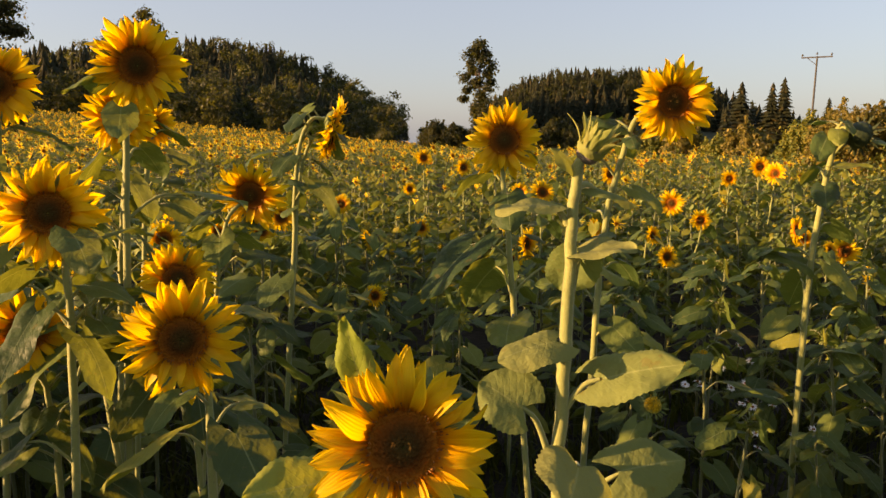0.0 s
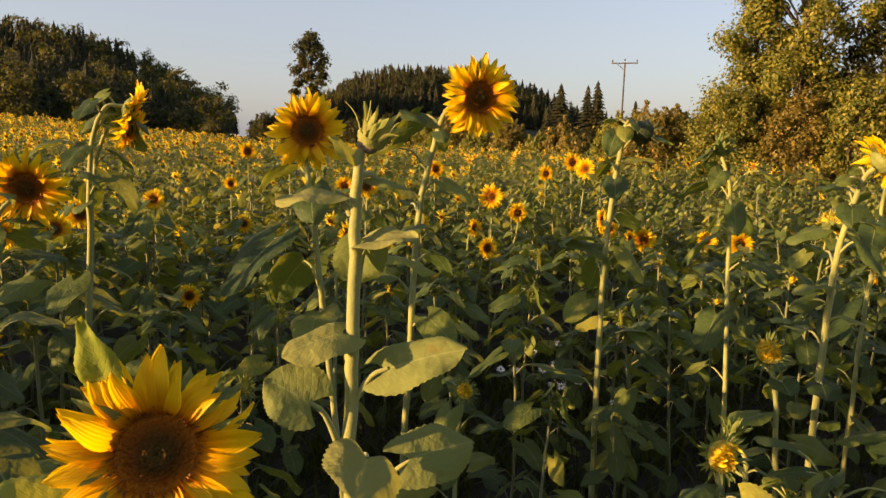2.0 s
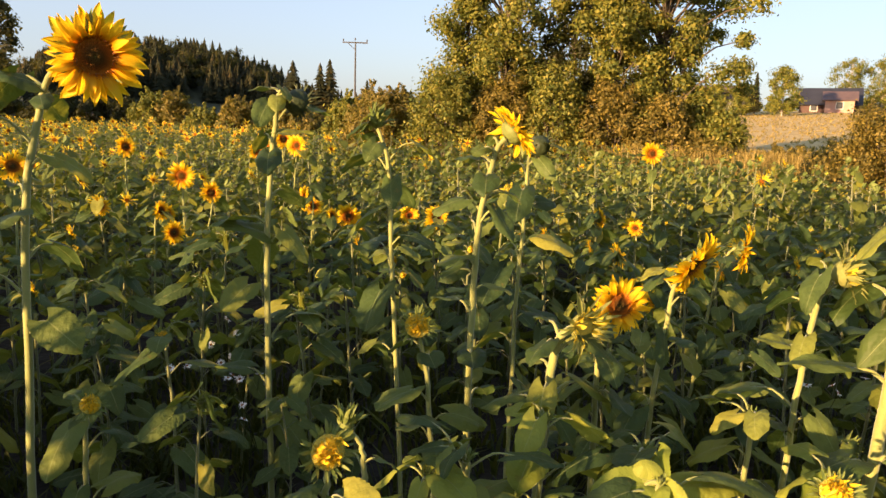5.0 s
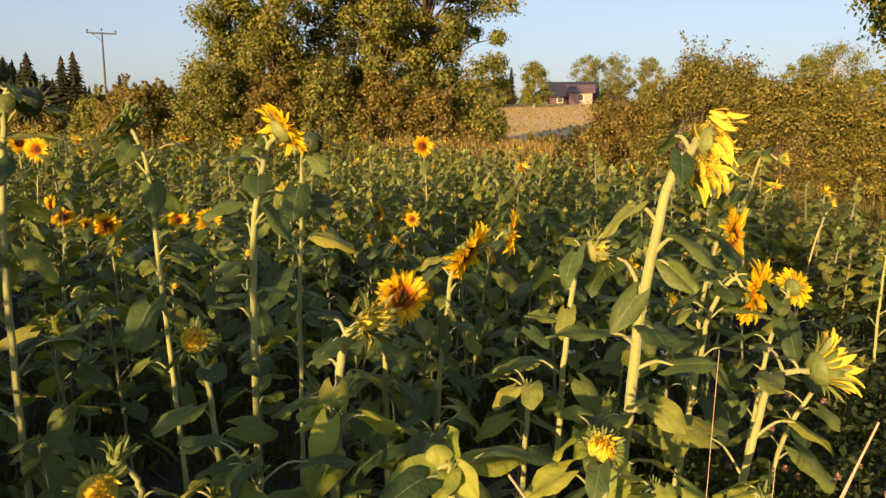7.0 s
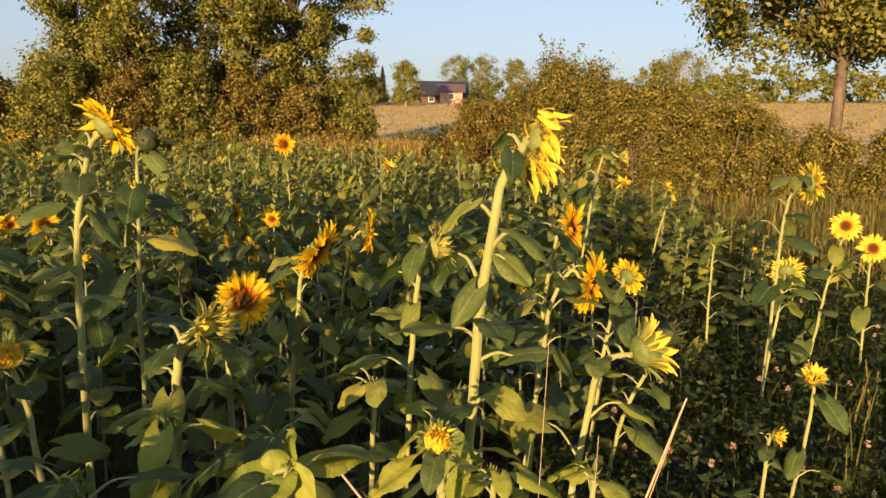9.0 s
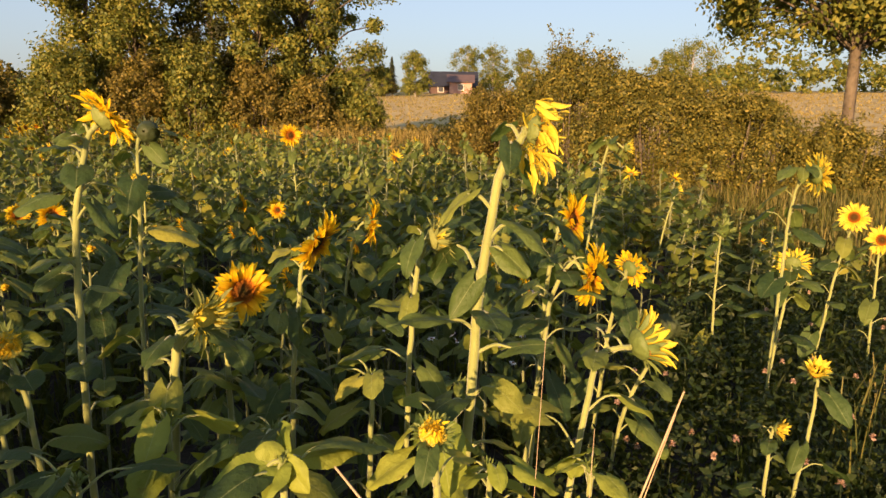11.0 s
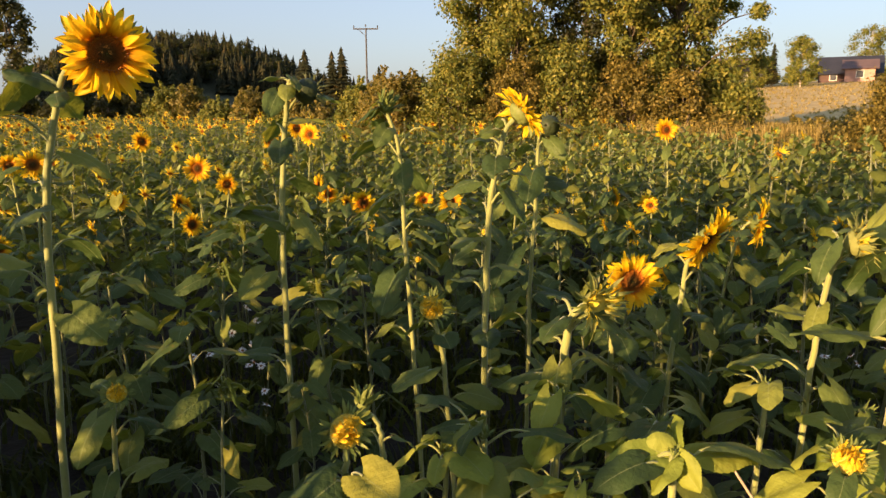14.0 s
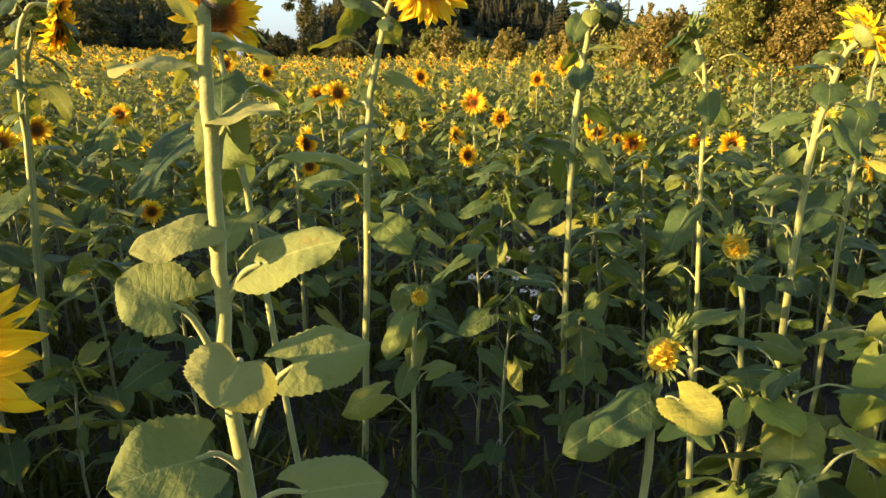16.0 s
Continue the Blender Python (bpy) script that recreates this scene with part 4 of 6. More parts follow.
house(120.0, 60.0, -63, 8.5, 6, 1.1, 2.6, WALL_RED, ROOF, "long low house with a dark roof beyond the meadow", 2)
house(116.5, 56.6, -63, 4.0, 4.0, 1.9, 1.2, WALL_PINK, ROOF_RED, "small pale red annexe with a brown roof", 1)
house(104, 70.5, -57, 5, 5, 3.0, 1.4, WALL_WHITE, ROOF_RED, "pale house half hidden by trees", 2)
house(101.5, 64.6, -57, 3.2, 3.2, 2.4, 1.2, WALL_WHITE, ROOF, "small white shed with a dark roof", 1)
for i, (x, y, h, w) in enumerate([(96, 54.3, 6.8, 5.0), (130.5, 62, 9.0, 7), (133, 57.5, 9.0, 7), (136, 52, 8.5, 6), (97.5, 61.5, 4.8, 4), (98, 66.5, 4.6, 4.5), (94, 68, 4.2, 4), (119, 17.5, 8.0, 9), (118, 21, 6.5, 6)]):
    lobed_tree(x, y, h, w, OLIVE, 150 + i, "yellowing birch beyond the meadow", leaves=190, size=0.16, bark=BIRCH_BARK, low=0.08, lobes=34)
spruce(98.5, 60.0, 6.3, 2.6, 170, "young spruce by the far house")
for i, (x, y, h, w) in enumerate([(15.3, 16.4, 3.6, 2.6), (13.3, 18.6, 3.2, 2.6), (18.6, 13.2, 2.8, 2.2)]):
    shrub(x, y, h, w, OLIVE, 190 + i, "tall leafy alder thicket below the trees", leaves=50, size=0.064, airy=0.2)
far_row = Geo()
for i in range(80):
    x, y = 150 + meadow_r.uniform(-6, 10), 8 + 1.75 * i + meadow_r.uniform(-2, 2)
    h = meadow_r.uniform(2.5, 5.0)
    c = np.array([x, y, float(land(x, y))])
    pts = c + np.stack([meadow_r.normal(0, 1.3, 14), meadow_r.normal(0, 1.3, 14), h * meadow_r.uniform(0.02, 0.95, 14)], 1)
    leaf_cloud(far_row, pts, 1.0, 20, 0.4, meadow_r)
for i in range(60):
    x, y = 110 + meadow_r.uniform(0, 14), 15 - 1.9 * i + meadow_r.uniform(-2, 2)
    h = meadow_r.uniform(3, 6.0)
    c = np.array([x, y, float(land(x, y))])
    pts = c + np.stack([meadow_r.normal(0, 1.3, 16), meadow_r.normal(0, 1.3, 16), h * meadow_r.uniform(0.05, 0.95, 16)], 1)
    leaf_cloud(far_row, pts, 0.9, 24, 0.35, meadow_r)
tagged(new("distant_trees", far_row.mesh("distant_trees", [OLIVE], False)), "green tree line at the far side of the meadow", "trees", kind="stuff")

# utility pole
pole = tagged(new("utility_pole"), "weathered wooden utility pole with a crossarm", "utility pole")
px, py = 42.9, 80.0
pz = float(land(px, py))
pole.matrix_basis = Matrix.Translation((px, py, pz)) @ rot("Z", -30)
top = 11.4 - pz
part("post", Geo().add(*tube([[0, 0, -0.3], [0, 0, top * 0.5], [0.03, 0, top]], [0.13, 0.115, 0.09], 8)).mesh("post", [POLE]), pole)
part("crossarm", Geo().add(*box((0, 0, top - 0.1), (3.1, 0.14, 0.14))).mesh("crossarm", [POLE], False), pole)
part("brace", Geo().add(*tube([[-0.95, 0, top - 0.15], [0, 0.0, top - 0.95]], 0.035, 5)).mesh("brace", [POLE]), pole)
for ix in (-1.45, 0.0, 1.45):
    part("insulator", Geo().add(*ball((ix, 0, top + 0.16 + 0.14 * (ix == 0)), 0.10, 4, 6, 1.7)).mesh("insulator", [POLE]), pole)


# ---- the plants nearest to the walk ----
sunflower((-0.007, 0.889, 1.265), (0.143, -0.957, 0.253), 0.215, "bloom", [(-0.006, 0.889, 1.219), (-0.003, 0.890, 1.055)], thick=0.009, leaves=0, young=SUNLIT_LEAF, seed=1000, own=[((-0.044, 0.907, 1.296), (-0.049, 0.906, 1.316), (-0.068, 0.884, 1.411), 0.050, (-0.408, -0.889, 0.207)), ((-0.067, 0.914, 1.206), (-0.085, 0.902, 1.218), (-0.170, 0.843, 1.228), 0.085, (0.070, -0.601, 0.796))])
sunflower((0.211, 2.010, 1.599), (-0.051, -0.997, 0.050), 0.205, "bloom", [(0.208, 2.011, 1.523), (0.222, 2.009, 1.374), (0.240, 2.007, 1.191), (0.256, 2.005, 1.034)], thick=0.0080, seed=1001)
sunflower((0.826, 2.538, 1.731), (0.033, -0.992, -0.120), 0.290, "bloom", [(0.721, 2.571, 1.686), (0.669, 2.585, 1.523), (0.626, 2.597, 1.266), (0.607, 2.601, 0.854)], thick=0.0110, leaves=13, leaf=0.125, high=0.90, seed=1002, own=[((0.706, 2.575, 1.619), (0.669, 2.585, 1.648), (0.558, 2.612, 1.676), 0.090, (-0.087, -0.397, 0.914))])
sunflower((-0.526, 2.300, 1.430), (-0.004, -0.993, -0.121), 0.225, "bloom", [(-0.591, 2.282, 1.363), (-0.623, 2.273, 1.217), (-0.647, 2.265, 0.989)], thick=0.0074, leaves=14, leaf=0.112, high=0.87, seed=1003)
sunflower((-0.638, 1.790, 1.756), (0.424, -0.904, -0.050), 0.215, "bloom", [(-0.661, 1.780, 1.677), (-0.674, 1.775, 1.462), (-0.684, 1.770, 1.212)], thick=0.0080, leaves=9, leaf=0.13, seed=1004)
sunflower((-0.817, 2.094, 1.656), (0.489, -0.871, -0.050), 0.200, "bloom", [(-0.813, 2.096, 1.528), (-0.833, 2.087, 1.281), (-0.845, 2.082, 1.041)], thick=0.0074, leaves=14, leaf=0.112, high=0.87, seed=1005)
sunflower((-0.696, 1.486, 1.455), (0.435, -0.899, 0.050), 0.205, "bloom", [(-0.679, 1.495, 1.387), (-0.674, 1.498, 1.254), (-0.679, 1.495, 1.095)], thick=0.0074, leaves=14, leaf=0.112, high=0.87, seed=1006)
sunflower((-0.866, 1.677, 1.172), (0.463, -0.881, 0.099), 0.205, "bloom", [(-0.847, 1.688, 1.076), (-0.835, 1.695, 0.940), (-0.833, 1.696, 0.802)], thick=0.0074, leaves=14, leaf=0.112, high=0.87, seed=1007)
sunflower((-0.430, 1.409, 1.233), (0.342, -0.932, 0.119), 0.225, "bloom", [(-0.395, 1.422, 1.134), (-0.390, 1.423, 1.011), (-0.389, 1.424, 0.919)], thick=0.0085, leaves=7, leaf=0.13, seed=1008)
sunflower((-0.580, 1.812, 1.265), (0.400, -0.789, 0.465), 0.190, "bloom", [(-0.566, 1.818, 1.174), (-0.562, 1.819, 0.974), (-0.556, 1.821, 0.827)], thick=0.0074, leaves=14, leaf=0.112, high=0.87, seed=1009)
sunflower((-0.395, 3.141, 1.675), (0.933, -0.023, -0.358), 0.230, "bloom", [(-0.487, 3.126, 1.674), (-0.538, 3.117, 1.523), (-0.563, 3.112, 1.143), (-0.592, 3.106, 0.698)], thick=0.0100, seed=1010)
sunflower((-0.415, 3.188, 1.599), (0.857, -0.235, -0.458), 0.190, "bloom", [(-0.457, 3.182, 1.629), (-0.504, 3.174, 1.569), (-0.547, 3.166, 1.402), (-0.568, 3.162, 1.110)], thick=0.0074, leaves=14, leaf=0.112, high=0.87, seed=1011)
sunflower((-0.822, 2.309, 1.636), (0.643, -0.766, 0.000), 0.160, "bloom", [(-0.830, 2.306, 1.589), (-0.842, 2.301, 1.454), (-0.857, 2.295, 1.248)], thick=0.0074, leaves=14, leaf=0.112, high=0.87, seed=1012)
sunflower((-0.960, 1.795, 1.713), (0.600, -0.800, 0.000), 0.200, "bloom", [(-0.961, 1.795, 1.650), (-0.969, 1.790, 1.459), (-0.985, 1.780, 1.127)], thick=0.0074, leaves=14, leaf=0.112, high=0.87, seed=1013)
sunflower((-0.770, 1.729, 1.274), (0.477, -0.704, 0.527), 0.085, "bud", [(-0.763, 1.733, 1.234), (-0.748, 1.741, 1.139), (-0.738, 1.745, 1.029)], thick=0.0074, leaves=14, leaf=0.112, high=0.87, seed=1014)
sunflower((1.453, 2.519, 1.624), (0.920, 0.335, -0.204), 0.110, "dark", [(1.396, 2.553, 1.647), (1.382, 2.561, 1.529), (1.357, 2.575, 1.213), (1.351, 2.579, 0.905), (1.355, 2.576, 0.345)], thick=0.0105, leaves=15, leaf=0.125, high=0.88, seed=1015, own=[((1.387, 2.559, 1.509), (1.393, 2.555, 1.519), (1.503, 2.512, 1.518), 0.070, (-0.022, -0.217, 0.976)), ((1.361, 2.573, 1.153), (1.341, 2.584, 1.171), (1.179, 2.633, 1.223), 0.100, (-0.263, -0.323, 0.909))])
sunflower((1.779, 5.277, 1.162), (-0.417, -0.908, 0.050), 0.210, "bloom", [(1.785, 5.275, 1.057), (1.787, 5.274, 0.784), (1.792, 5.272, 0.310)], thick=0.0066, leaves=11, leaf=0.115, high=0.87, seed=1016, single=False)
sunflower((1.904, 5.018, 1.066), (-0.171, -0.980, -0.098), 0.160, "bloom", [(1.909, 5.016, 0.986), (1.840, 5.043, 0.617), (1.753, 5.074, 0.191)], thick=0.0066, leaves=11, leaf=0.115, high=0.87, seed=1017, single=False)
sunflower((2.964, 5.053, 0.845), (-0.598, -0.800, 0.050), 0.220, "bloom", [(2.971, 5.049, 0.743), (2.991, 5.037, 0.373)], thick=0.0066, leaves=11, leaf=0.115, high=0.87, seed=1018, single=False)
sunflower((2.595, 5.032, 1.000), (-0.998, 0.068, 0.000), 0.200, "bloom", [(2.643, 5.006, 0.991), (2.651, 5.002, 0.628)], thick=0.0066, leaves=11, leaf=0.115, high=0.87, seed=1019, single=False)
sunflower((3.417, 7.415, 1.368), (-0.115, -0.988, 0.105), 0.230, "bloom", [(3.408, 7.419, 1.269), (3.423, 7.412, 0.869)], thick=0.0066, leaves=11, leaf=0.115, high=0.87, seed=1020, single=False)
sunflower((-0.076, 8.169, 1.416), (0.111, -0.989, 0.099), 0.220, "bloom", [(-0.075, 8.169, 1.288), (-0.074, 8.169, 0.772)], thick=0.0066, leaves=11, leaf=0.115, high=0.87, seed=1021, single=False)
sunflower((-0.171, 6.167, 1.195), (0.131, -0.986, 0.099), 0.130, "bloom", [(-0.171, 6.167, 1.122), (-0.171, 6.167, 0.780)], thick=0.0066, leaves=11, leaf=0.115, high=0.87, seed=1022, single=False)
sunflower((0.330, 7.163, 1.346), (0.273, -0.956, 0.105), 0.190, "bloom", [(0.331, 7.163, 1.273), (0.336, 7.163, 0.877)], thick=0.0066, leaves=11, leaf=0.115, high=0.87, seed=1023, single=False)
sunflower((0.645, 5.131, 1.248), (-0.025, -0.995, 0.099), 0.150, "bloom", [(0.654, 5.130, 1.168), (0.674, 5.128, 0.843)], thick=0.0066, leaves=11, leaf=0.115, high=0.87, seed=1024, single=False)
sunflower((0.457, 3.341, 1.134), (0.821, -0.561, 0.111), 0.160, "bloom", [(0.414, 3.346, 1.112), (0.409, 3.347, 0.791)], thick=0.0074, leaves=14, leaf=0.112, high=0.87, seed=1025)
sunflower((1.669, 2.353, 1.574), (0.312, -0.559, 0.768), 0.085, "green", [(1.676, 2.349, 1.530), (1.705, 2.332, 1.405), (1.714, 2.326, 1.146), (1.734, 2.314, 0.707)], thick=0.0078, leaves=16, leaf=0.115, seed=1026)
sunflower((1.845, 1.850, 1.543), (0.72, -0.30, 0.62), 0.185, "bloom", [(1.806, 1.872, 1.490), (1.782, 1.888, 1.370), (1.765, 1.898, 1.224), (1.758, 1.905, 0.937), (1.756, 1.907, 0.416)], thick=0.0098, leaves=15, leaf=0.105, high=0.88, seed=1027, own=[((1.765, 1.898, 1.10), (1.728, 1.925, 1.125), (1.665, 1.955, 1.085), 0.065, (-0.344, -0.492, 0.800))])
sunflower((2.256, 2.166, 1.494), (0.873, 0.476, -0.105), 0.096, "dark", [(2.228, 2.192, 1.450), (2.222, 2.196, 1.230), (2.210, 2.206, 0.950), (2.205, 2.210, 0.40)], thick=0.0078, leaves=14, leaf=0.125, high=0.87, seed=1028)
sunflower((2.022, 1.544, 1.058), (-0.385, -0.910, 0.150), 0.185, "bloom", [(1.991, 1.580, 0.952), (1.989, 1.582, 0.811), (1.990, 1.581, 0.666)], thick=0.0085, leaves=9, leaf=0.095, high=0.72, seed=1029)
sunflower((1.848, 1.514, 1.024), (-0.078, -0.992, 0.104), 0.170, "greenopen", [(1.818, 1.546, 1.012), (1.798, 1.566, 0.969), (1.788, 1.577, 0.818), (1.780, 1.584, 0.646)], thick=0.0125, leaves=9, leaf=0.10, high=0.66, seed=1030)
sunflower((2.510, 1.645, 1.117), (0.168, -0.873, -0.458), 0.235, "bloom", [(2.481, 1.687, 1.069), (2.467, 1.705, 0.884), (2.453, 1.725, 0.629), (2.449, 1.730, 0.455)], thick=0.0090, leaves=12, leaf=0.105, high=0.86, seed=1031)
sunflower((3.465, 2.047, 1.028), (0.493, -0.864, -0.102), 0.240, "bloom", [(3.426, 2.107, 0.985), (3.404, 2.138, 0.825), (3.379, 2.175, 0.470), (3.364, 2.196, 0.226)], thick=0.0074, leaves=14, leaf=0.112, high=0.87, seed=1032)
sunflower((2.268, 0.759, 1.530), (0.564, -0.810, -0.162), 0.260, "shaggy", [(2.256, 0.793, 1.509), (2.240, 0.835, 1.437), (2.228, 0.865, 1.256), (2.218, 0.888, 1.052), (2.214, 0.898, 0.823), (2.208, 0.912, 0.567)], thick=0.0135, hairs=2500, leaves=10, leaf=0.115, high=0.86, bare=-0.05, seed=1033, own=[((2.224, 0.875, 1.084), (2.196, 0.890, 1.132), (2.143, 0.934, 1.033), 0.075, (-0.899, -0.319, 0.300)), ((2.220, 0.884, 0.980), (2.167, 0.953, 1.021), (2.054, 1.077, 1.016), 0.075, (-0.277, 0.069, 0.958)), ((2.231, 0.858, 1.218), (2.224, 0.823, 1.218), (2.230, 0.747, 1.153), 0.090, (-0.423, -0.365, 0.830)), ((2.218, 0.890, 0.923), (2.252, 0.804, 0.943), (2.272, 0.682, 0.965), 0.090, (-0.237, -0.286, 0.928)), ((2.213, 0.902, 0.790), (2.212, 0.826, 0.838), (2.211, 0.742, 0.782), 0.085, (-0.632, -0.325, 0.704))])
sunflower((2.303, 1.060, 1.216), (0.418, -0.825, 0.381), 0.145, "greenopen", [(2.286, 1.093, 1.185), (2.276, 1.113, 1.092), (2.268, 1.127, 0.867), (2.264, 1.134, 0.651)], thick=0.0080, leaves=9, leaf=0.105, high=0.84, seed=1034, own=[((2.274, 1.117, 1.007), (2.255, 1.150, 1.007), (2.189, 1.221, 1.020), 0.060, (-0.254, -0.162, 0.954)), ((2.286, 1.094, 1.202), (2.314, 1.039, 1.258), (2.347, 0.943, 1.273), 0.060, (-0.180, -0.077, 0.981))])
sunflower((2.922, 0.846, 1.207), (-0.042, -0.994, 0.105), 0.200, "bloom", [(2.909, 0.892, 1.164), (2.899, 0.922, 0.965), (2.894, 0.939, 0.618)], thick=0.0074, leaves=14, leaf=0.112, high=0.87, seed=1035)
sunflower((2.797, 0.733, 1.045), (-0.023, -0.987, -0.159), 0.220, "bloom", [(2.780, 0.798, 1.084), (2.762, 0.857, 0.963), (2.754, 0.884, 0.717)], thick=0.0074, leaves=14, leaf=0.112, high=0.87, seed=1036)
sunflower((3.166, 0.687, 1.003), (0.852, -0.478, 0.212), 0.150, "bloom", [(3.163, 0.704, 0.935), (3.154, 0.747, 0.774), (3.149, 0.767, 0.563)], thick=0.0074, leaves=14, leaf=0.112, high=0.87, seed=1037)
sunflower((2.312, 0.468, 0.992), (0.610, -0.748, 0.263), 0.210, "half", [(2.300, 0.530, 0.973), (2.291, 0.571, 0.938), (2.285, 0.598, 0.759), (2.278, 0.626, 0.556)], thick=0.0085, leaves=5, leaf=0.12, seed=1038)
sunflower((3.094, 0.517, 0.824), (0.837, -0.437, 0.329), 0.120, "dark", [(3.092, 0.533, 0.758), (3.077, 0.621, 0.570), (3.068, 0.672, 0.381)], thick=0.0074, leaves=14, leaf=0.112, high=0.87, seed=1039)
sunflower((1.770, 0.785, 0.898), (-0.50, -0.43, 0.75), 0.105, "bud", [(1.772, 0.781, 0.855), (1.775, 0.776, 0.783), (1.777, 0.771, 0.703)], thick=0.0075, leaves=4, leaf=0.08, seed=1040)
sunflower((1.523, 1.856, 0.989), (-0.375, -0.762, 0.527), 0.125, "bud", [(1.533, 1.849, 0.934), (1.552, 1.836, 0.813), (1.562, 1.829, 0.637), (1.570, 1.824, 0.492)], thick=0.0078, leaves=9, leaf=0.11, high=0.86, seed=1041)
sunflower((0.974, 1.307, 0.973), (-0.057, -0.949, 0.310), 0.112, "bud", [(0.972, 1.308, 0.918), (0.966, 1.311, 0.839), (0.964, 1.312, 0.771)], thick=0.0075, leaves=3, leaf=0.07, seed=1042, own=[((0.969, 1.309, 0.856), (0.933, 1.304, 0.898), (0.881, 1.294, 0.892), 0.060, (-0.245, -0.337, 0.909)), ((0.969, 1.309, 0.862), (0.992, 1.298, 0.883), (1.024, 1.259, 0.892), 0.050, (-0.108, -0.402, 0.909)), ((0.965, 1.310, 0.830), (0.930, 1.262, 0.905), (0.800, 1.236, 0.858), 0.105, (-0.25, -0.45, 0.85)), ((0.966, 1.310, 0.850), (0.968, 1.235, 0.918), (0.985, 1.140, 0.905), 0.095, (-0.30, -0.40, 0.86)), ((0.965, 1.310, 0.800), (0.880, 1.300, 0.850), (0.790, 1.320, 0.790), 0.100, (-0.30, -0.40, 0.86))])
sunflower((1.049, 1.381, 0.987), (0.256, -0.264, 0.930), 0.050, "green", [(1.076, 1.367, 0.933), (1.082, 1.364, 0.861), (1.085, 1.362, 0.799)], thick=0.006, leaves=3, leaf=0.06, seed=1043)
sunflower((0.720, 2.261, 0.778), (-0.048, -0.761, 0.647), 0.095, "bud", [(0.706, 2.264, 0.719), (0.698, 2.265, 0.565), (0.695, 2.266, 0.324)], thick=0.0075, leaves=9, leaf=0.11, high=0.86, seed=1044)
sunflower((4.427, 1.010, 1.400), (0.212, -0.971, 0.110), 0.130, "half", [(4.408, 1.094, 1.429), (4.397, 1.136, 1.266), (4.389, 1.169, 1.009)], thick=0.0066, leaves=11, leaf=0.115, high=0.87, seed=1045)
sunflower((4.118, 0.088, 1.322), (0.531, -0.831, 0.164), 0.200, "bloom", [(4.119, 0.149, 1.306), (4.119, 0.179, 1.120), (4.119, 0.184, 0.904)], thick=0.0066, leaves=11, leaf=0.115, high=0.87, seed=1046, pale=True)
sunflower((4.810, -0.121, 1.057), (-0.980, -0.034, 0.195), 0.170, "bloom", [(4.811, -0.111, 0.979), (4.813, -0.067, 0.740), (4.815, -0.030, 0.411)], thick=0.0066, leaves=11, leaf=0.115, high=0.87, seed=1047, pale=True)
sunflower((4.319, 0.142, 0.866), (0.943, -0.109, 0.314), 0.180, "bloom", [(4.319, 0.152, 0.784), (4.319, 0.165, 0.637)], thick=0.0066, leaves=11, leaf=0.115, high=0.87, seed=1048, pale=True)
sunflower((4.804, 0.513, 0.926), (-0.335, -0.681, 0.651), 0.100, "green", [(4.803, 0.531, 0.841), (4.802, 0.534, 0.605), (4.803, 0.529, 0.329)], thick=0.0066, leaves=11, leaf=0.115, high=0.87, seed=1049)
sunflower((3.116, 0.036, 0.726), (-0.446, -0.198, 0.873), 0.130, "half", [(3.116, 0.027, 0.691), (3.116, 0.035, 0.504), (3.117, 0.054, 0.329)], thick=0.006, leaves=6, leaf=0.085, seed=1050)
sunflower((3.019, 0.131, 0.544), (-0.227, -0.974, 0.000), 0.100, "half", [(3.019, 0.148, 0.499), (3.019, 0.152, 0.351)], thick=0.006, leaves=5, leaf=0.08, seed=1051)
sunflower((5.556, 4.265, 1.362), (-0.500, -0.858, 0.116), 0.220, "bloom", [(5.561, 4.259, 1.266), (5.578, 4.239, 0.935), (5.581, 4.235, 0.519)], thick=0.0066, leaves=11, leaf=0.115, high=0.87, seed=1052, single=False)
sunflower((3.708, 4.008, 1.098), (0.070, 0.972, 0.226), 0.170, "bloom", [(3.726, 3.993, 1.023), (3.724, 3.995, 0.683)], thick=0.0066, leaves=11, leaf=0.115, high=0.87, seed=1053, single=False, pale=True)
sunflower((3.290, 4.319, 0.909), (-0.120, -0.968, 0.218), 0.200, "bloom", [(3.311, 4.305, 0.828), (3.310, 4.305, 0.610)], thick=0.0066, leaves=11, leaf=0.115, high=0.87, seed=1054, single=False)
sunflower((3.394, 4.845, 0.856), (-0.443, -0.723, 0.530), 0.170, "bloom", [(3.395, 4.845, 0.790), (3.392, 4.847, 0.537)], thick=0.0066, leaves=11, leaf=0.115, high=0.87, seed=1055, single=False)
sunflower((4.333, 3.390, 0.892), (-0.745, -0.631, 0.217), 0.120, "bloom", [(4.340, 3.382, 0.844), (4.340, 3.382, 0.561)], thick=0.0066, leaves=11, leaf=0.115, high=0.87, seed=1056, single=False)
sunflower((6.455, 1.034, 0.987), (0.139, -0.938, 0.316), 0.140, "half", [(6.451, 1.060, 0.925), (6.440, 1.128, 0.615)], thick=0.0066, leaves=11, leaf=0.115, high=0.87, seed=1057, single=False)
sunflower((4.998, -0.276, 0.919), (-0.911, -0.245, 0.331), 0.180, "bloom", [(4.999, -0.270, 0.855), (4.998, -0.276, 0.531)], thick=0.0066, leaves=11, leaf=0.115, high=0.87, seed=1058, pale=True)
sunflower((1.568, 4.689, 0.859), (0.215, -0.970, 0.111), 0.160, "bloom", [(1.540, 4.696, 0.795), (1.496, 4.707, 0.474)], thick=0.0066, leaves=11, leaf=0.115, high=0.87, seed=1059, single=False)
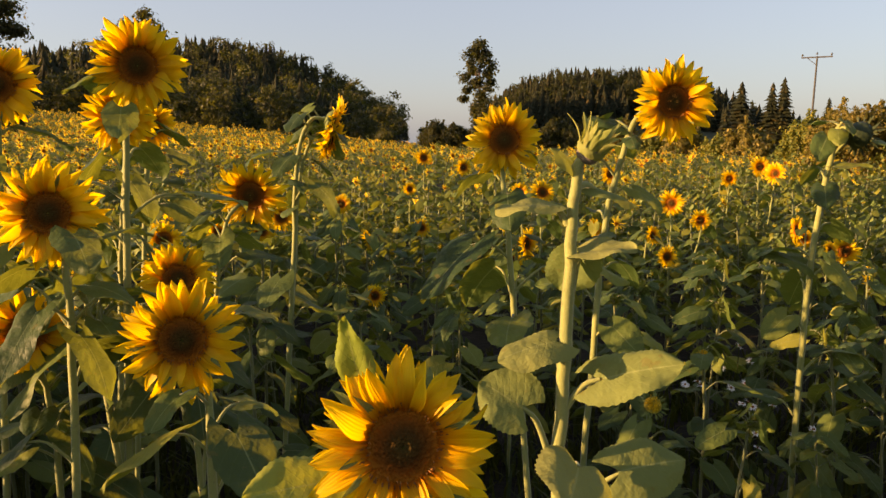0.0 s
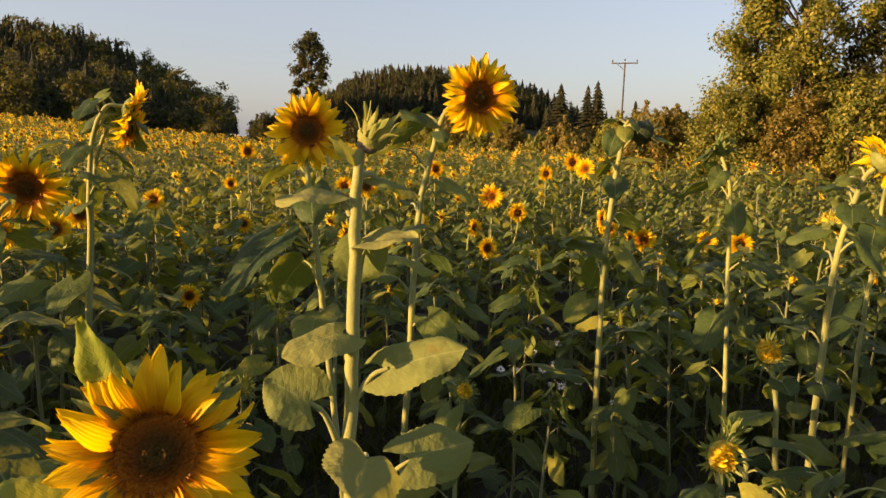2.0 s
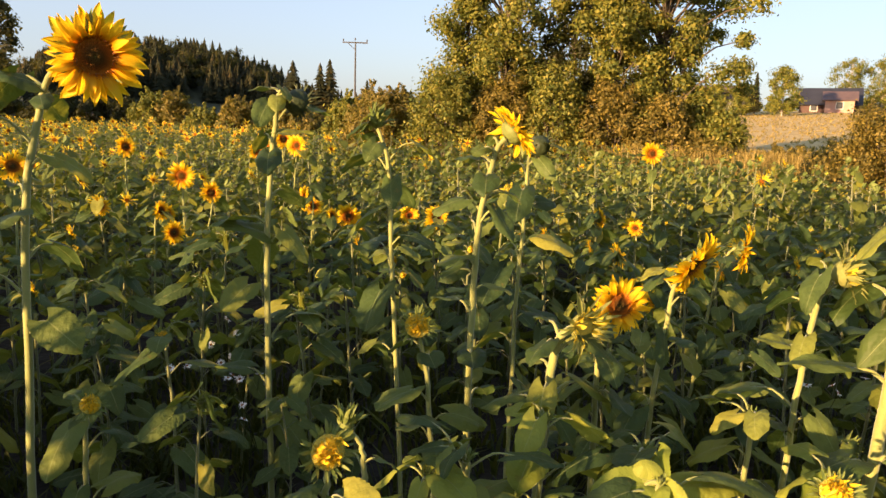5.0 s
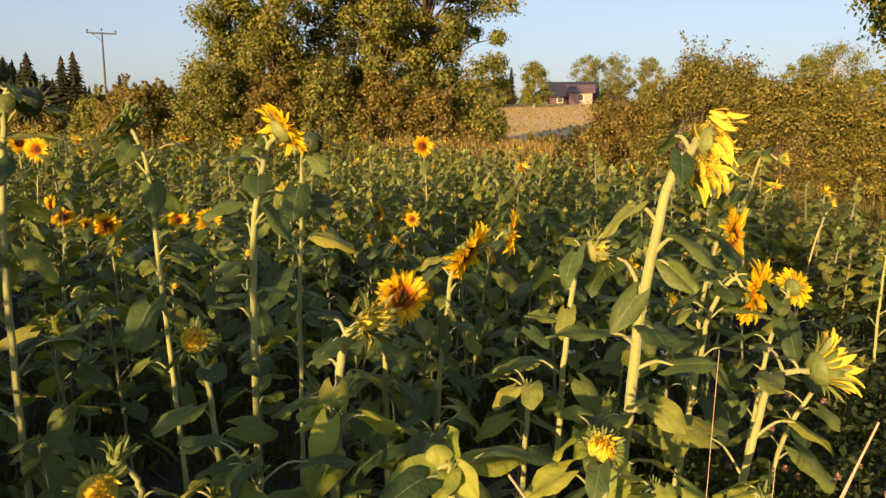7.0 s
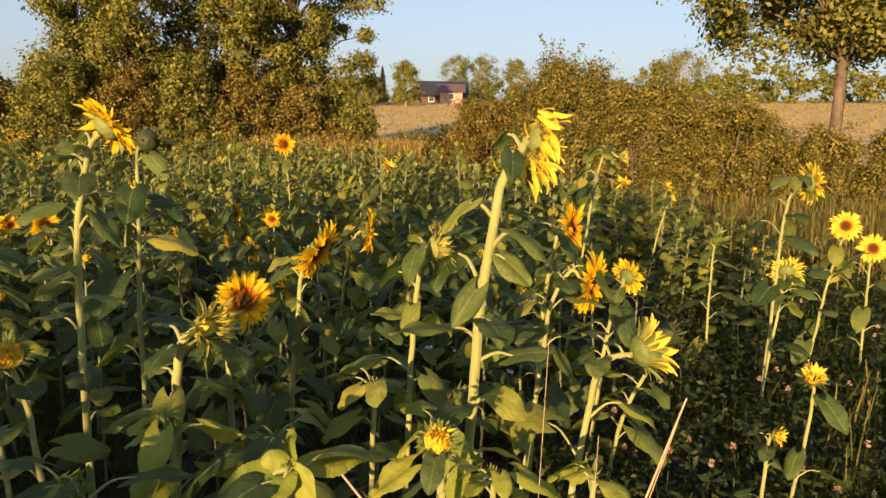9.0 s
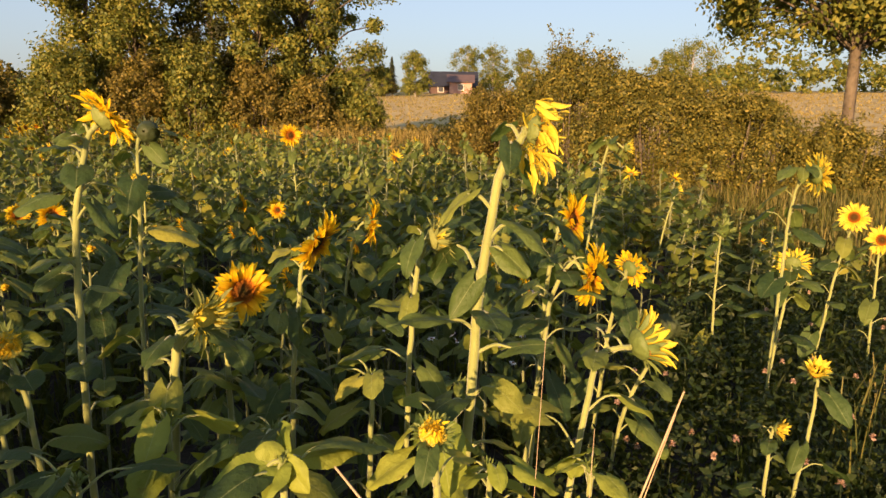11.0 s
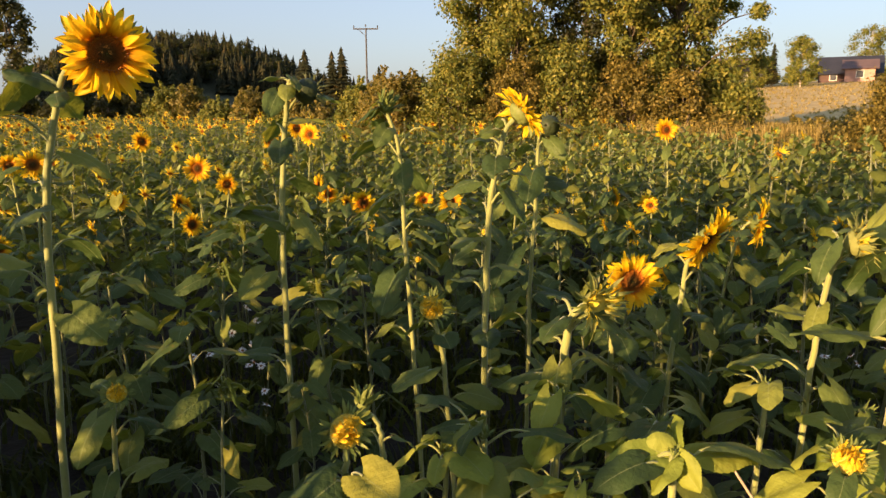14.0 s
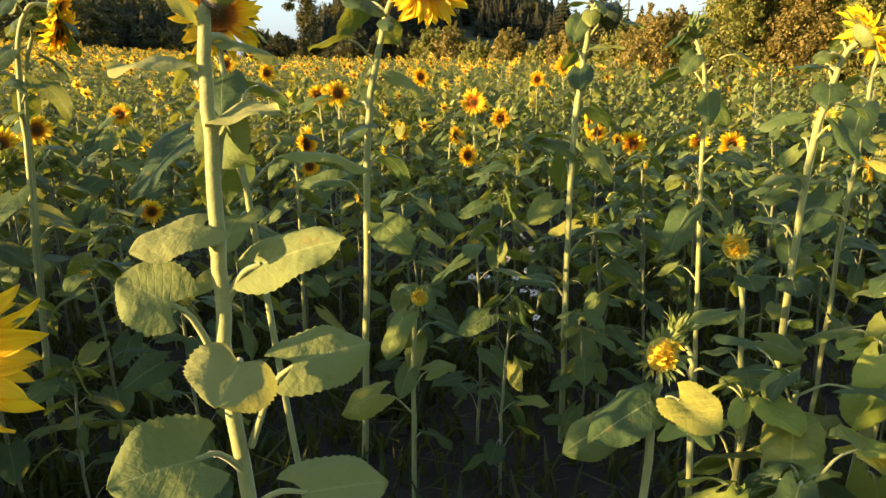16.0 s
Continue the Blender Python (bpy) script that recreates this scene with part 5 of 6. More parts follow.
sunflower((1.592, 5.095, 0.948), (0.523, -0.844, 0.117), 0.150, "bloom", [(1.555, 5.104, 0.885), (1.538, 5.107, 0.461)], thick=0.0066, leaves=11, leaf=0.115, high=0.87, seed=1060, single=False)
sunflower((2.753, 5.222, 0.910), (-0.201, -0.929, 0.309), 0.170, "bloom", [(2.744, 5.226, 0.826), (2.731, 5.232, 0.490)], thick=0.0066, leaves=11, leaf=0.115, high=0.87, seed=1061, single=False)
sunflower((3.250, 3.491, 1.142), (0.731, 0.483, 0.482), 0.150, "bloom", [(3.233, 3.505, 1.082), (3.211, 3.525, 0.708)], thick=0.0066, leaves=11, leaf=0.115, high=0.87, seed=1062, pale=True)
sunflower((4.703, 3.716, 0.834), (-0.603, -0.769, 0.212), 0.170, "bloom", [(4.697, 3.722, 0.777), (4.678, 3.746, 0.486)], thick=0.0066, leaves=11, leaf=0.115, high=0.87, seed=1063, single=False)
sunflower((0.740, 4.718, 1.274), (0.146, -0.940, 0.309), 0.180, "bloom", [(0.744, 4.717, 1.213), (0.735, 4.718, 0.884)], thick=0.0066, leaves=11, leaf=0.115, high=0.87, seed=1064)
sunflower((1.779, 7.100, 1.290), (0.028, -0.994, 0.108), 0.200, "bloom", [(1.774, 7.101, 1.188), (1.771, 7.101, 0.829)], thick=0.0066, leaves=11, leaf=0.115, high=0.87, seed=1065, single=False)
sunflower((3.238, 7.726, 1.223), (-0.136, -0.985, 0.108), 0.200, "bloom", [(3.237, 7.726, 1.118), (3.230, 7.729, 0.713)], thick=0.0066, leaves=11, leaf=0.115, high=0.87, seed=1066, single=False)
sunflower((3.434, 7.108, 1.310), (-0.761, -0.639, 0.111), 0.240, "bloom", [(3.433, 7.109, 1.211), (3.404, 7.121, 0.827)], thick=0.0066, leaves=11, leaf=0.115, high=0.87, seed=1067, single=False)
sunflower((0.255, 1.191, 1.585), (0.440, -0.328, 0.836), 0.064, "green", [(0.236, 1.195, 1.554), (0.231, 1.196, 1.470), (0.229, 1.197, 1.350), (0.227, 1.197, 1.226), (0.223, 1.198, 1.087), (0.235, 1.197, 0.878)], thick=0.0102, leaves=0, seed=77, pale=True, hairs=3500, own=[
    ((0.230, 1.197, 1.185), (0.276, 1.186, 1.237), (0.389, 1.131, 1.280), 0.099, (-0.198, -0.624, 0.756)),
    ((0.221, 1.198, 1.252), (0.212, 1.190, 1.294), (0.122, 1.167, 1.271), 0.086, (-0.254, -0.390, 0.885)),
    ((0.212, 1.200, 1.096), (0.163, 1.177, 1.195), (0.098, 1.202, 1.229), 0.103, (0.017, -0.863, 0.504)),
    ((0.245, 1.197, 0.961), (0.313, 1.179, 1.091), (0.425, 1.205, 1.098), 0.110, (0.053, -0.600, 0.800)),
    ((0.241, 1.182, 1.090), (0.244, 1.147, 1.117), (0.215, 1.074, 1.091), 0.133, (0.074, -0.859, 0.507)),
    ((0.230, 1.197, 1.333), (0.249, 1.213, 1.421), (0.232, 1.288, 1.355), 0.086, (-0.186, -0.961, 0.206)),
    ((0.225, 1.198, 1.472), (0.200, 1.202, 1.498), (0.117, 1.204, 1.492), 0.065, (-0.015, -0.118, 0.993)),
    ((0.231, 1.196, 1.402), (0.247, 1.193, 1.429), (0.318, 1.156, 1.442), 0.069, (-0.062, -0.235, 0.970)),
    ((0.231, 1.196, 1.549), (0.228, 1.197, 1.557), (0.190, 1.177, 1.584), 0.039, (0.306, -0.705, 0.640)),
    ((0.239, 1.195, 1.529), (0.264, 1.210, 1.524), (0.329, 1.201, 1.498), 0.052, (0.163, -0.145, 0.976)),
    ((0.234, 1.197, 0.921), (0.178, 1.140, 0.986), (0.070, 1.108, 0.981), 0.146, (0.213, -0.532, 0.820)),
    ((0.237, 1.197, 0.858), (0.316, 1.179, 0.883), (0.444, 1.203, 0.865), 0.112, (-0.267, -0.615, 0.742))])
sunflower((1.594, 1.045, 0.852), (0.000, -0.200, 1.000), 0.03, "green", [(1.594, 1.045, 0.812), (1.595, 1.043, 0.718)], thick=0.008, leaves=5, leaf=0.13, seed=78, young=SUNLIT_LEAF, label="young sunflower with a whorl of pale green leaves", own=[
    ((1.594, 1.045, 0.852), (1.586, 1.055, 0.853), (1.551, 1.097, 0.858), 0.088, (-0.921, 0.227, 0.318)),
    ((1.594, 1.045, 0.852), (1.613, 1.060, 0.858), (1.688, 1.120, 0.882), 0.075, (-0.909, 0.271, 0.318)),
    ((1.594, 1.045, 0.852), (1.630, 1.029, 0.846), (1.773, 0.963, 0.822), 0.088, (-0.871, 0.375, 0.318)),
    ((1.594, 1.045, 0.852), (1.593, 1.030, 0.842), (1.587, 0.971, 0.802), 0.079, (-0.897, 0.307, 0.318)),
    ((1.594, 1.045, 0.852), (1.576, 1.041, 0.841), (1.506, 1.027, 0.798), 0.079, (-0.916, 0.243, 0.318)),
    ((1.594, 1.045, 0.852), (1.571, 1.062, 0.848), (1.480, 1.130, 0.830), 0.079, (-0.931, 0.179, 0.318))])
YOUNG = [(1.400, 1.444, 0.790, 0.150), (1.640, 1.440, 0.830, 0.130), (1.464, 1.174, 0.740, 0.150), (1.250, 1.230, 0.700, 0.160), (1.125, 1.229, 0.690, 0.130), (1.325, 1.500, 0.740, 0.150), (2.060, 1.130, 0.860, 0.130), (1.930, 0.720, 0.760, 0.130), (2.080, 0.520, 0.740, 0.120), (1.780, 1.230, 0.800, 0.140), (2.020, 0.900, 0.800, 0.130)]
for i, (x, y, z, size) in enumerate(YOUNG):
    sunflower((x, y, z), (0.1, -0.2, 1.0), 0.035, "green", [(x + 0.004, y, z - 0.05), (x - 0.006, y + 0.01, z * 0.5)], thick=0.0075, leaves=11, leaf=size, seed=1100 + i, high=0.97, low=0.3, label="young sunflower with broad yellow-green leaves and no flower", foliage=SUNLIT_LEAF if i % 3 else LEAF)


# ---- the sunflower field ----
def field_plant(seed, height, kind, diam, leaf, leaves, lean=0.06):
    """A plain plant of the field, built at the origin, to be copied."""
    r = np.random.default_rng(seed)
    top = np.array([*r.normal(0, lean, 2), height])
    face = np.array([0.75 + r.normal(0, 0.3), -0.65 + r.normal(0, 0.5), 0.35 + r.normal(0, 0.25)])
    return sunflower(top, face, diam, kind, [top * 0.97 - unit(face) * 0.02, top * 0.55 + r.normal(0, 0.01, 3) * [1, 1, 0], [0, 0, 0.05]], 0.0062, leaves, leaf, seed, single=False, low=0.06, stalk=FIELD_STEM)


KINDS = [("bloom", 0.15), ("green", 0.06), ("bud", 0.075), ("green", 0.06), ("bloom", 0.17), ("green", 0.08), ("greenopen", 0.10), ("bud", 0.07)]
TEMPLATES = [field_plant(300 + i, 1.0, k, d, 0.130, 18) for i, (k, d) in enumerate(KINDS)]
TAKEN = [(o.matrix_basis.translation.x, o.matrix_basis.translation.y) for o in scene.objects if o.name.startswith("sunflower") and o.parent is None and o not in TEMPLATES]
spots = np.random.default_rng(21)


def front_edge(x):
    """Where the field begins, along x."""
    return 0.75 + 0.25 * math.sin(x * 1.3) + (1.1 if -0.2 < x < 1.2 else 0.0) + 0.25 * (x > 2.6)


near = []
for i in range(26):
    for j in range(17):
        x = -4.9 + 0.42 * i + spots.uniform(-0.15, 0.15)
        y = 0.5 + 0.36 * j + spots.uniform(-0.13, 0.13)
        d = math.hypot(x - 0.3, y - 0.2)
        if y < front_edge(x) or d > 5.6 or d < 1.05:
            continue
        if min((x - a) ** 2 + (y - b) ** 2 - (0.26 if math.hypot(a, b) < 2.6 else 0.15) ** 2 for a, b in TAKEN) < 0:
            continue
        if y < 0.95 and x < -1.2:
            continue
        if d < 2.8 and -0.3 < x < 1.8 and spots.uniform() < (0.55 if x < 0.5 else 0.5 if x < 0.95 else 0.30):
            continue
        if x < -0.75 * y - 0.6:
            continue
        near.append((x, y, d))
near = near[:300]
used = set()
for x, y, d in near:
    k = int(spots.integers(len(TEMPLATES)))
    if d < 3.0 and KINDS[k][0] == "bloom":
        k = 3
    h = spots.uniform(0.92, 1.15) if x < -0.45 and d > 1.55 and y > 1.0 else spots.uniform(0.38, 0.55) if d < 1.9 and x < 0.95 else spots.uniform(0.5, 0.7) if d < 1.9 else spots.uniform(0.6, 0.9) if d < 3.2 else spots.uniform(0.76, 0.95)
    m = Matrix.Translation((x, y, float(land(x, y)))) @ rot("Z", spots.uniform(-55, 55))
    s = h / 1.0
    if k not in used:
        used.add(k)
        ob = TEMPLATES[k]
        ob.matrix_basis = m @ Matrix.Scale(s, 4)
    else:
        ob = copy_thing(TEMPLATES[k], m)
        ob.scale = (s, s, s)
print("near plants", len(near), "objects", len(scene.objects))


def simple_plant(seed, kind, detail):
    """A plant of one mesh, 1 m high: 0 leaves, 1 stalks, 2 petals, 3 disc, 4 bracts."""
    r = np.random.default_rng(seed)
    g = Geo()
    bend = r.normal(0, 0.05, 2)
    path = smooth_path([[0, 0, 0], [bend[0] * 0.3, bend[1] * 0.3, 0.5], [bend[0], bend[1], 0.97]], 4 if detail else 2)
    g.add(*tube(path, np.linspace(0.008, 0.006, len(path)), 4 if detail else 3), 1)
    az = r.uniform(0, 6.28)
    count = 19 if detail else 9
    for i in range(count):
        f = 0.97 - (0.78 if detail else 0.45) * i / count
        p = np.array([bend[0] * f * f, bend[1] * f * f, f])
        az += 2.4 + r.normal(0, 0.3)
        grow = np.interp(f, [0.3, 0.75, 1.0], [1.0, 1.0, 0.5]) * r.uniform(0.75, 1.2) * (0.128 if detail else 0.18)
        away = np.array([math.cos(az), math.sin(az), 0])
        nk = p + away * grow * 0.55 + [0, 0, grow * r.uniform(0.2, 0.45)]
        tip = nk + grow * (away * 0.85 + np.array([0, 0, r.uniform(-0.8, 0.15)]))
        if detail:
            v, q, u = blade(np.linalg.norm(tip - nk), grow * 0.85, 4, 2, int(r.integers(1e6)), 0.2, 0.15, 0.0)
            g.add(v @ frame_of(tip - nk, np.array([0, 0, 1]) + r.normal(0, 0.25, 3)).T + nk, q, u, 0)
            g.add(*tube([p, nk], 0.0035, 3), 1)
        else:
            s = np.cross(away, [0, 0, 1]) * grow * 0.45
            mid = (nk + tip) / 2 + [0, 0, 0.02]
            g.add([nk - s * 0.6, nk + s * 0.6, mid + s, mid - s, tip + s * 0.15, tip - s * 0.15], [[0, 1, 2, 3], [3, 2, 4, 5]], None, 0)
    face = unit([0.75 + r.normal(0, 0.35), -0.65 + r.normal(0, 0.55), 0.4 + r.normal(0, 0.25)])
    pos = np.array([*bend, 1.0])
    m = head_pose(pos, face)
    if kind == "bloom":
        dm = r.uniform(0.15, 0.22) if detail else r.uniform(0.22, 0.30)
        n = 18 if detail else 11
        for i in range(n):
            v, q, u = petal(2 if detail else 1, 1, int(r.integers(1e6)), 0.30 if detail else 0.5)
            mm = m @ rot("Z", 360 * i / n + r.uniform(-9, 9)) @ Matrix.Translation((0, dm * 0.12, 0)) @ rot("X", r.normal(22, 22)) @ Matrix.Scale(dm * 0.36 * r.uniform(0.75, 1.2), 4)
            g.add(moved(v, mm), q, u, 2)
        a = np.linspace(0, 6.283, 8, endpoint=False)
        ring = np.stack([np.cos(a), np.sin(a), 0 * a], 1) * dm * 0.12
        v = moved(np.vstack([ring + [0, 0, dm * 0.02]]), m)
        g.add(v, [[0, 1, 2, 3], [0, 3, 4, 7], [4, 5, 6, 7]], np.full((8, 2), 0.75), 3)
        v = moved(np.vstack([ring * 1.05 + [0, 0, -0.01], ring * 0.4 + [0, 0, -dm * 0.12]]), m)
        g.add(v, quads(1, 8, True), None, 4)
    else:
        n = 9 if detail else 5
        rd = r.uniform(0.022, 0.036)
        for i in range(n):
            v, q, u = petal(2 if detail else 1, 1, int(r.integers(1e6)), 0.5)
            mm = m @ rot("Z", 360 * i / n) @ Matrix.Translation((0, rd * 0.7, -0.01)) @ rot("X", r.normal(70, 18)) @ Matrix.Scale(rd * 2.0, 4)
            g.add(moved(v, mm), q, u, 4)
        if kind == "bud":
            for i in range(7):
                v, q, u = petal(1, 1, int(r.integers(1e6)), 0.6)
                mm = m @ rot("Z", 51 * i) @ Matrix.Translation((0, rd * 0.6, 0)) @ rot("X", 80) @ Matrix.Scale(rd * 1.5, 4)
                g.add(moved(v, mm), q, u, 2)
    return g.arrays()


def scatter(name, plants, places, label):
    """Joins many simple plants into one mesh. places: x, y, z, turn, height, which."""
    vs, qs, us, ms, n = [], [], [], [], 0
    for k, (v, q, u, m) in enumerate(plants):
        sel = places[places[:, 5] == k]
        if not len(sel):
            continue
        c, s = np.cos(sel[:, 3])[:, None], np.sin(sel[:, 3])[:, None]
        h = sel[:, 4][:, None]
        wide = np.sqrt(h)
        x = (v[:, 0] * c - v[:, 1] * s) * wide + sel[:, 0][:, None]
        y = (v[:, 0] * s + v[:, 1] * c) * wide + sel[:, 1][:, None]
        z = v[:, 2] * h + sel[:, 2][:, None]
        vs.append(np.stack([x, y, z], -1).reshape(-1, 3))
        qs.append((q[None] + (np.arange(len(sel)) * len(v))[:, None, None]).reshape(-1, 4) + n)
        us.append(np.tile(u, (len(sel), 1)))
        ms.append(np.tile(m, len(sel)))
        n += len(sel) * len(v)
    me = mesh_of(name, np.concatenate(vs), np.concatenate(qs), np.concatenate(us), np.concatenate(ms), [LEAF_SUN_TINTED, FIELD_STEM, FIELD_PETAL, DISC, CALYX])
    return tagged(new(name, me), label, "sunflowers", kind="stuff")


def in_field(x, y):
    """True inside the sown field, which a hedge bounds on the right."""
    hedge = np.interp(y, [-2, 3, 7, 12, 18, 25, 34, 42, 55], [7.3, 9.6, 12.6, 14.2, 11.5, 13.2, 12.5, 8.5, 1.0])
    front = np.interp(x, [-60, -5, 3, 5, 8, 12], [-6, 0.3, 0.9, 0.3, -0.6, -1.0])
    return (x < hedge) & (y > front) & (y < 60 + np.clip(-x, 0, 20) * 0.3)


BLOOM_SHARE = [("bloom", 0), ("green", 1), ("bud", 2), ("green", 3), ("bloom", 4), ("green", 5), ("bud", 6), ("green", 7)]


def sow(step, near_r, far_r, seed, low, high, bloom):
    s = np.random.default_rng(seed)
    x, y = np.meshgrid(np.arange(-48, 16, step), np.arange(-6, 72, step), indexing="ij")
    x = (x + s.uniform(-0.4, 0.4, x.shape) * step).ravel()
    y = (y + s.uniform(-0.4, 0.4, y.shape) * step).ravel()
    d = np.hypot(x - 0.3, y - 0.2)
    ahead = np.degrees(np.arctan2(-(x - 0.3), y + 2.5))
    # Also keeps unseen plants out to the left, added to cast shade.
    keep = in_field(x, y) & ((d > near_r) | ((near_r < 6) & (d > 1.6) & (x < -0.75 * y - 0.6))) & (d <= far_r) & (ahead > -105) & ((ahead < 48) | ((d < 12) & (ahead < 100)))
    x, y, d = x[keep], y[keep], d[keep]
    patch = np.array([noise.noise(Vector((a * 0.22, b * 0.22, 3.0))) for a, b in zip(x, y)])
    h = s.uniform(low, high, len(x)) * (1 + 0.16 * patch) * np.where(s.uniform(0, 1, len(x)) < 0.05, 1.18, 1.0)
    h = h * np.where((x > 3.5) & (y < 2.0), np.clip(0.55 + 0.22 * y, 0.45, 1.0), 1.0)
    # Unseen plants close by on the left are raised to shade more.
    h = h * np.where((x < -0.75 * y - 0.6) & (d < 5.6), 1.2, 1.0)
    left = np.clip((6 - x) / 26, 0.0, 1.0)
    flower = s.uniform(0, 1, len(x)) < bloom * (0.10 + 0.45 * left + 0.35 * np.clip((d - 9) / 6, 0, 1))
    which = np.where(flower, s.choice([0, 4], len(x)), s.choice([1, 2, 3, 5, 6, 7], len(x)))
    turn = s.normal(0, 0.6, len(x))
    return np.stack([x, y, land(x, y), turn, h, which], 1)


MID = [simple_plant(500 + i, k, True) for k, i in BLOOM_SHARE]
FAR = [simple_plant(520 + i, k, False) for k, i in BLOOM_SHARE]
mid_places = sow(0.34, 5.6, 14.0, 22, 0.78, 1.08, 0.26)
far_places = sow(0.50, 14.0, 75.0, 23, 0.80, 1.28, 0.58)
scatter("sunflower_stand", MID, mid_places, "dense stand of leafy sunflowers with yellow heads, with unseen ones at the left added for shade")
scatter("distant_sunflowers", FAR, far_places, "far sunflower field speckled with yellow heads")
print("mid", len(mid_places), "far", len(far_places))


# ---- weeds, grass and small flowers ----
def tufts(name, places, height, count, mat, seed, label, width=0.006, lean=0.35):
    """Grass blades in tufts, one mesh."""
    s = np.random.default_rng(seed)
    p = np.repeat(np.asarray(places, float), count, 0)
    k = len(p)
    p[:, :2] += s.normal(0, 0.06, (k, 2))
    h = height * s.uniform(0.5, 1.25, k)[:, None]
    a = s.uniform(0, 6.28, k)
    d = np.stack([np.cos(a), np.sin(a), 0 * a], 1)
    w = np.stack([-np.sin(a), np.cos(a), 0 * a], 1) * width * s.uniform(0.6, 1.5, k)[:, None]
    l = np.abs(s.normal(0, lean, k))[:, None] * h
    up = np.array([0, 0, 1.0])
    mid, tip = p + up * h * 0.6 + d * l * 0.35, p + up * h * 0.97 + d * l
    v = np.stack([p - w, p + w, mid + w * 0.8, mid - w * 0.8, tip + w * 0.2, tip - w * 0.2], 1).reshape(-1, 3)
    i = np.arange(k)[:, None] * 6
    q = np.concatenate([i + [0, 1, 2, 3], i + [3, 2, 4, 5]])
    g = Geo().add(v, q)
    return tagged(new(name, g.mesh(name, [mat], False)), label, "grass", kind="stuff")


s = np.random.default_rng(31)


def ground_points(n, x0, x1, y0, y1, test=None):
    p = np.stack([s.uniform(x0, x1, n), s.uniform(y0, y1, n)], 1)
    if test is not None:
        p = p[test(p[:, 0], p[:, 1])]
    return np.column_stack([p, land(p[:, 0], p[:, 1])])


clear = lambda x, y: np.hypot(x - 0.3, y - 0.15) > 0.75
tufts("meadow_grass", ground_points(2600, -5, 12, -4, 1.0, lambda x, y: clear(x, y) & (y < 0.9 - 0.0 * x)), 0.30, 9, GRASS, 32, "grass along the edge of the field, with shade in its green")
tufts("dry_grass", ground_points(2300, 6.5, 14.5, -3.5, 5.5, lambda x, y: x > 8.0 + 0.45 * y), 0.5, 12, GRASS_DRY, 33, "dry golden grass in front of the hedge", 0.008)
tufts("roadside_grass", ground_points(30, 2.9, 4.6, -1.1, -0.12), 0.42, 6, GRASS_DRY, 36, "straw-coloured grass beside the field", 0.005)
tufts("hedge_grass", ground_points(1800, 14, 19.5, 6.5, 13), 1.0, 12, DRY, 34, "brown dry weeds below the trees", 0.012)
tufts("far_meadow", ground_points(14000, 23, 112, -60, 75, lambda x, y: y < 75), 0.16, 5, DRY, 37, "dry golden meadow beyond the hedge", 0.03, 0.9)
tufts("undergrowth", ground_points(2200, -2.5, 6, 0.9, 5), 0.14, 7, GRASS, 35, "low weeds between the sunflower stems, coloured dark for shade", 0.009, 0.7)

clover = Geo()
cp = ground_points(1700, 2.0, 7.5, -2.2, 1.1, lambda x, y: (y < 0.95) & (x - 0.6 > 1.1 * -y))
# Clover takes the same green, with shade already in it.
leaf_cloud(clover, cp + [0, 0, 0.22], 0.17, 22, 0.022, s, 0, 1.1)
tagged(new("clover_leaves", clover.mesh("clover_leaves", [GRASS], False)), "low clover covering the ground, coloured dark for shade", "clover", kind="stuff")


def clover_blossom(x, y, z, size, seed):
    r = np.random.default_rng(seed)
    root = tagged(new("clover_flower"), "faded pink clover blossom on a thin stalk", "flower", "clover blossoms")
    gz = float(land(x, y))
    root.matrix_basis = Matrix.Translation((x, y, gz))
    lean = r.normal(0, 0.04, 2)
    part("stalk", Geo().add(*tube(smooth_path([[0, 0, 0], [*lean * 0.4, z * 0.5], [*lean, z]], 5), 0.0022, 4)).mesh("stalk", [GRASS]), root)
    g = Geo()
    for i in range(40):
        a, b = r.uniform(0, 6.28), r.uniform(-0.6, 1.4)
        d = np.array([math.cos(a) * math.cos(b), math.sin(a) * math.cos(b), math.sin(b)])
        c = np.array([*lean, z])
        v, q, u = petal(2, 1, i, 0.4, 0.1)
        g.add(v @ (frame_of(d, [0.1, 0.2, 1]).T * size) + c, q, u)
    part("blossom", g.mesh("blossom", [PINK]), root)
    return root


blooms = [clover_blossom(0, 0, 0.36, 0.017, 400 + i) for i in range(3)]
for i in range(60):
    while True:
        x, y = s.uniform(2.2, 6.0), s.uniform(-1.4, 0.8)
        if x - 0.6 > 1.15 * -y:
            break
    m = Matrix.Translation((x, y, 0)) @ rot("Z", s.uniform(0, 360))
    ob = blooms[i] if i < 3 else copy_thing(blooms[i % 3], m)
    ob.matrix_basis = m
for i in range(14):
    copy_thing(blooms[i % 3], Matrix.Translation((s.uniform(-0.45, 0.65), s.uniform(1.5, 2.2), -0.1)))


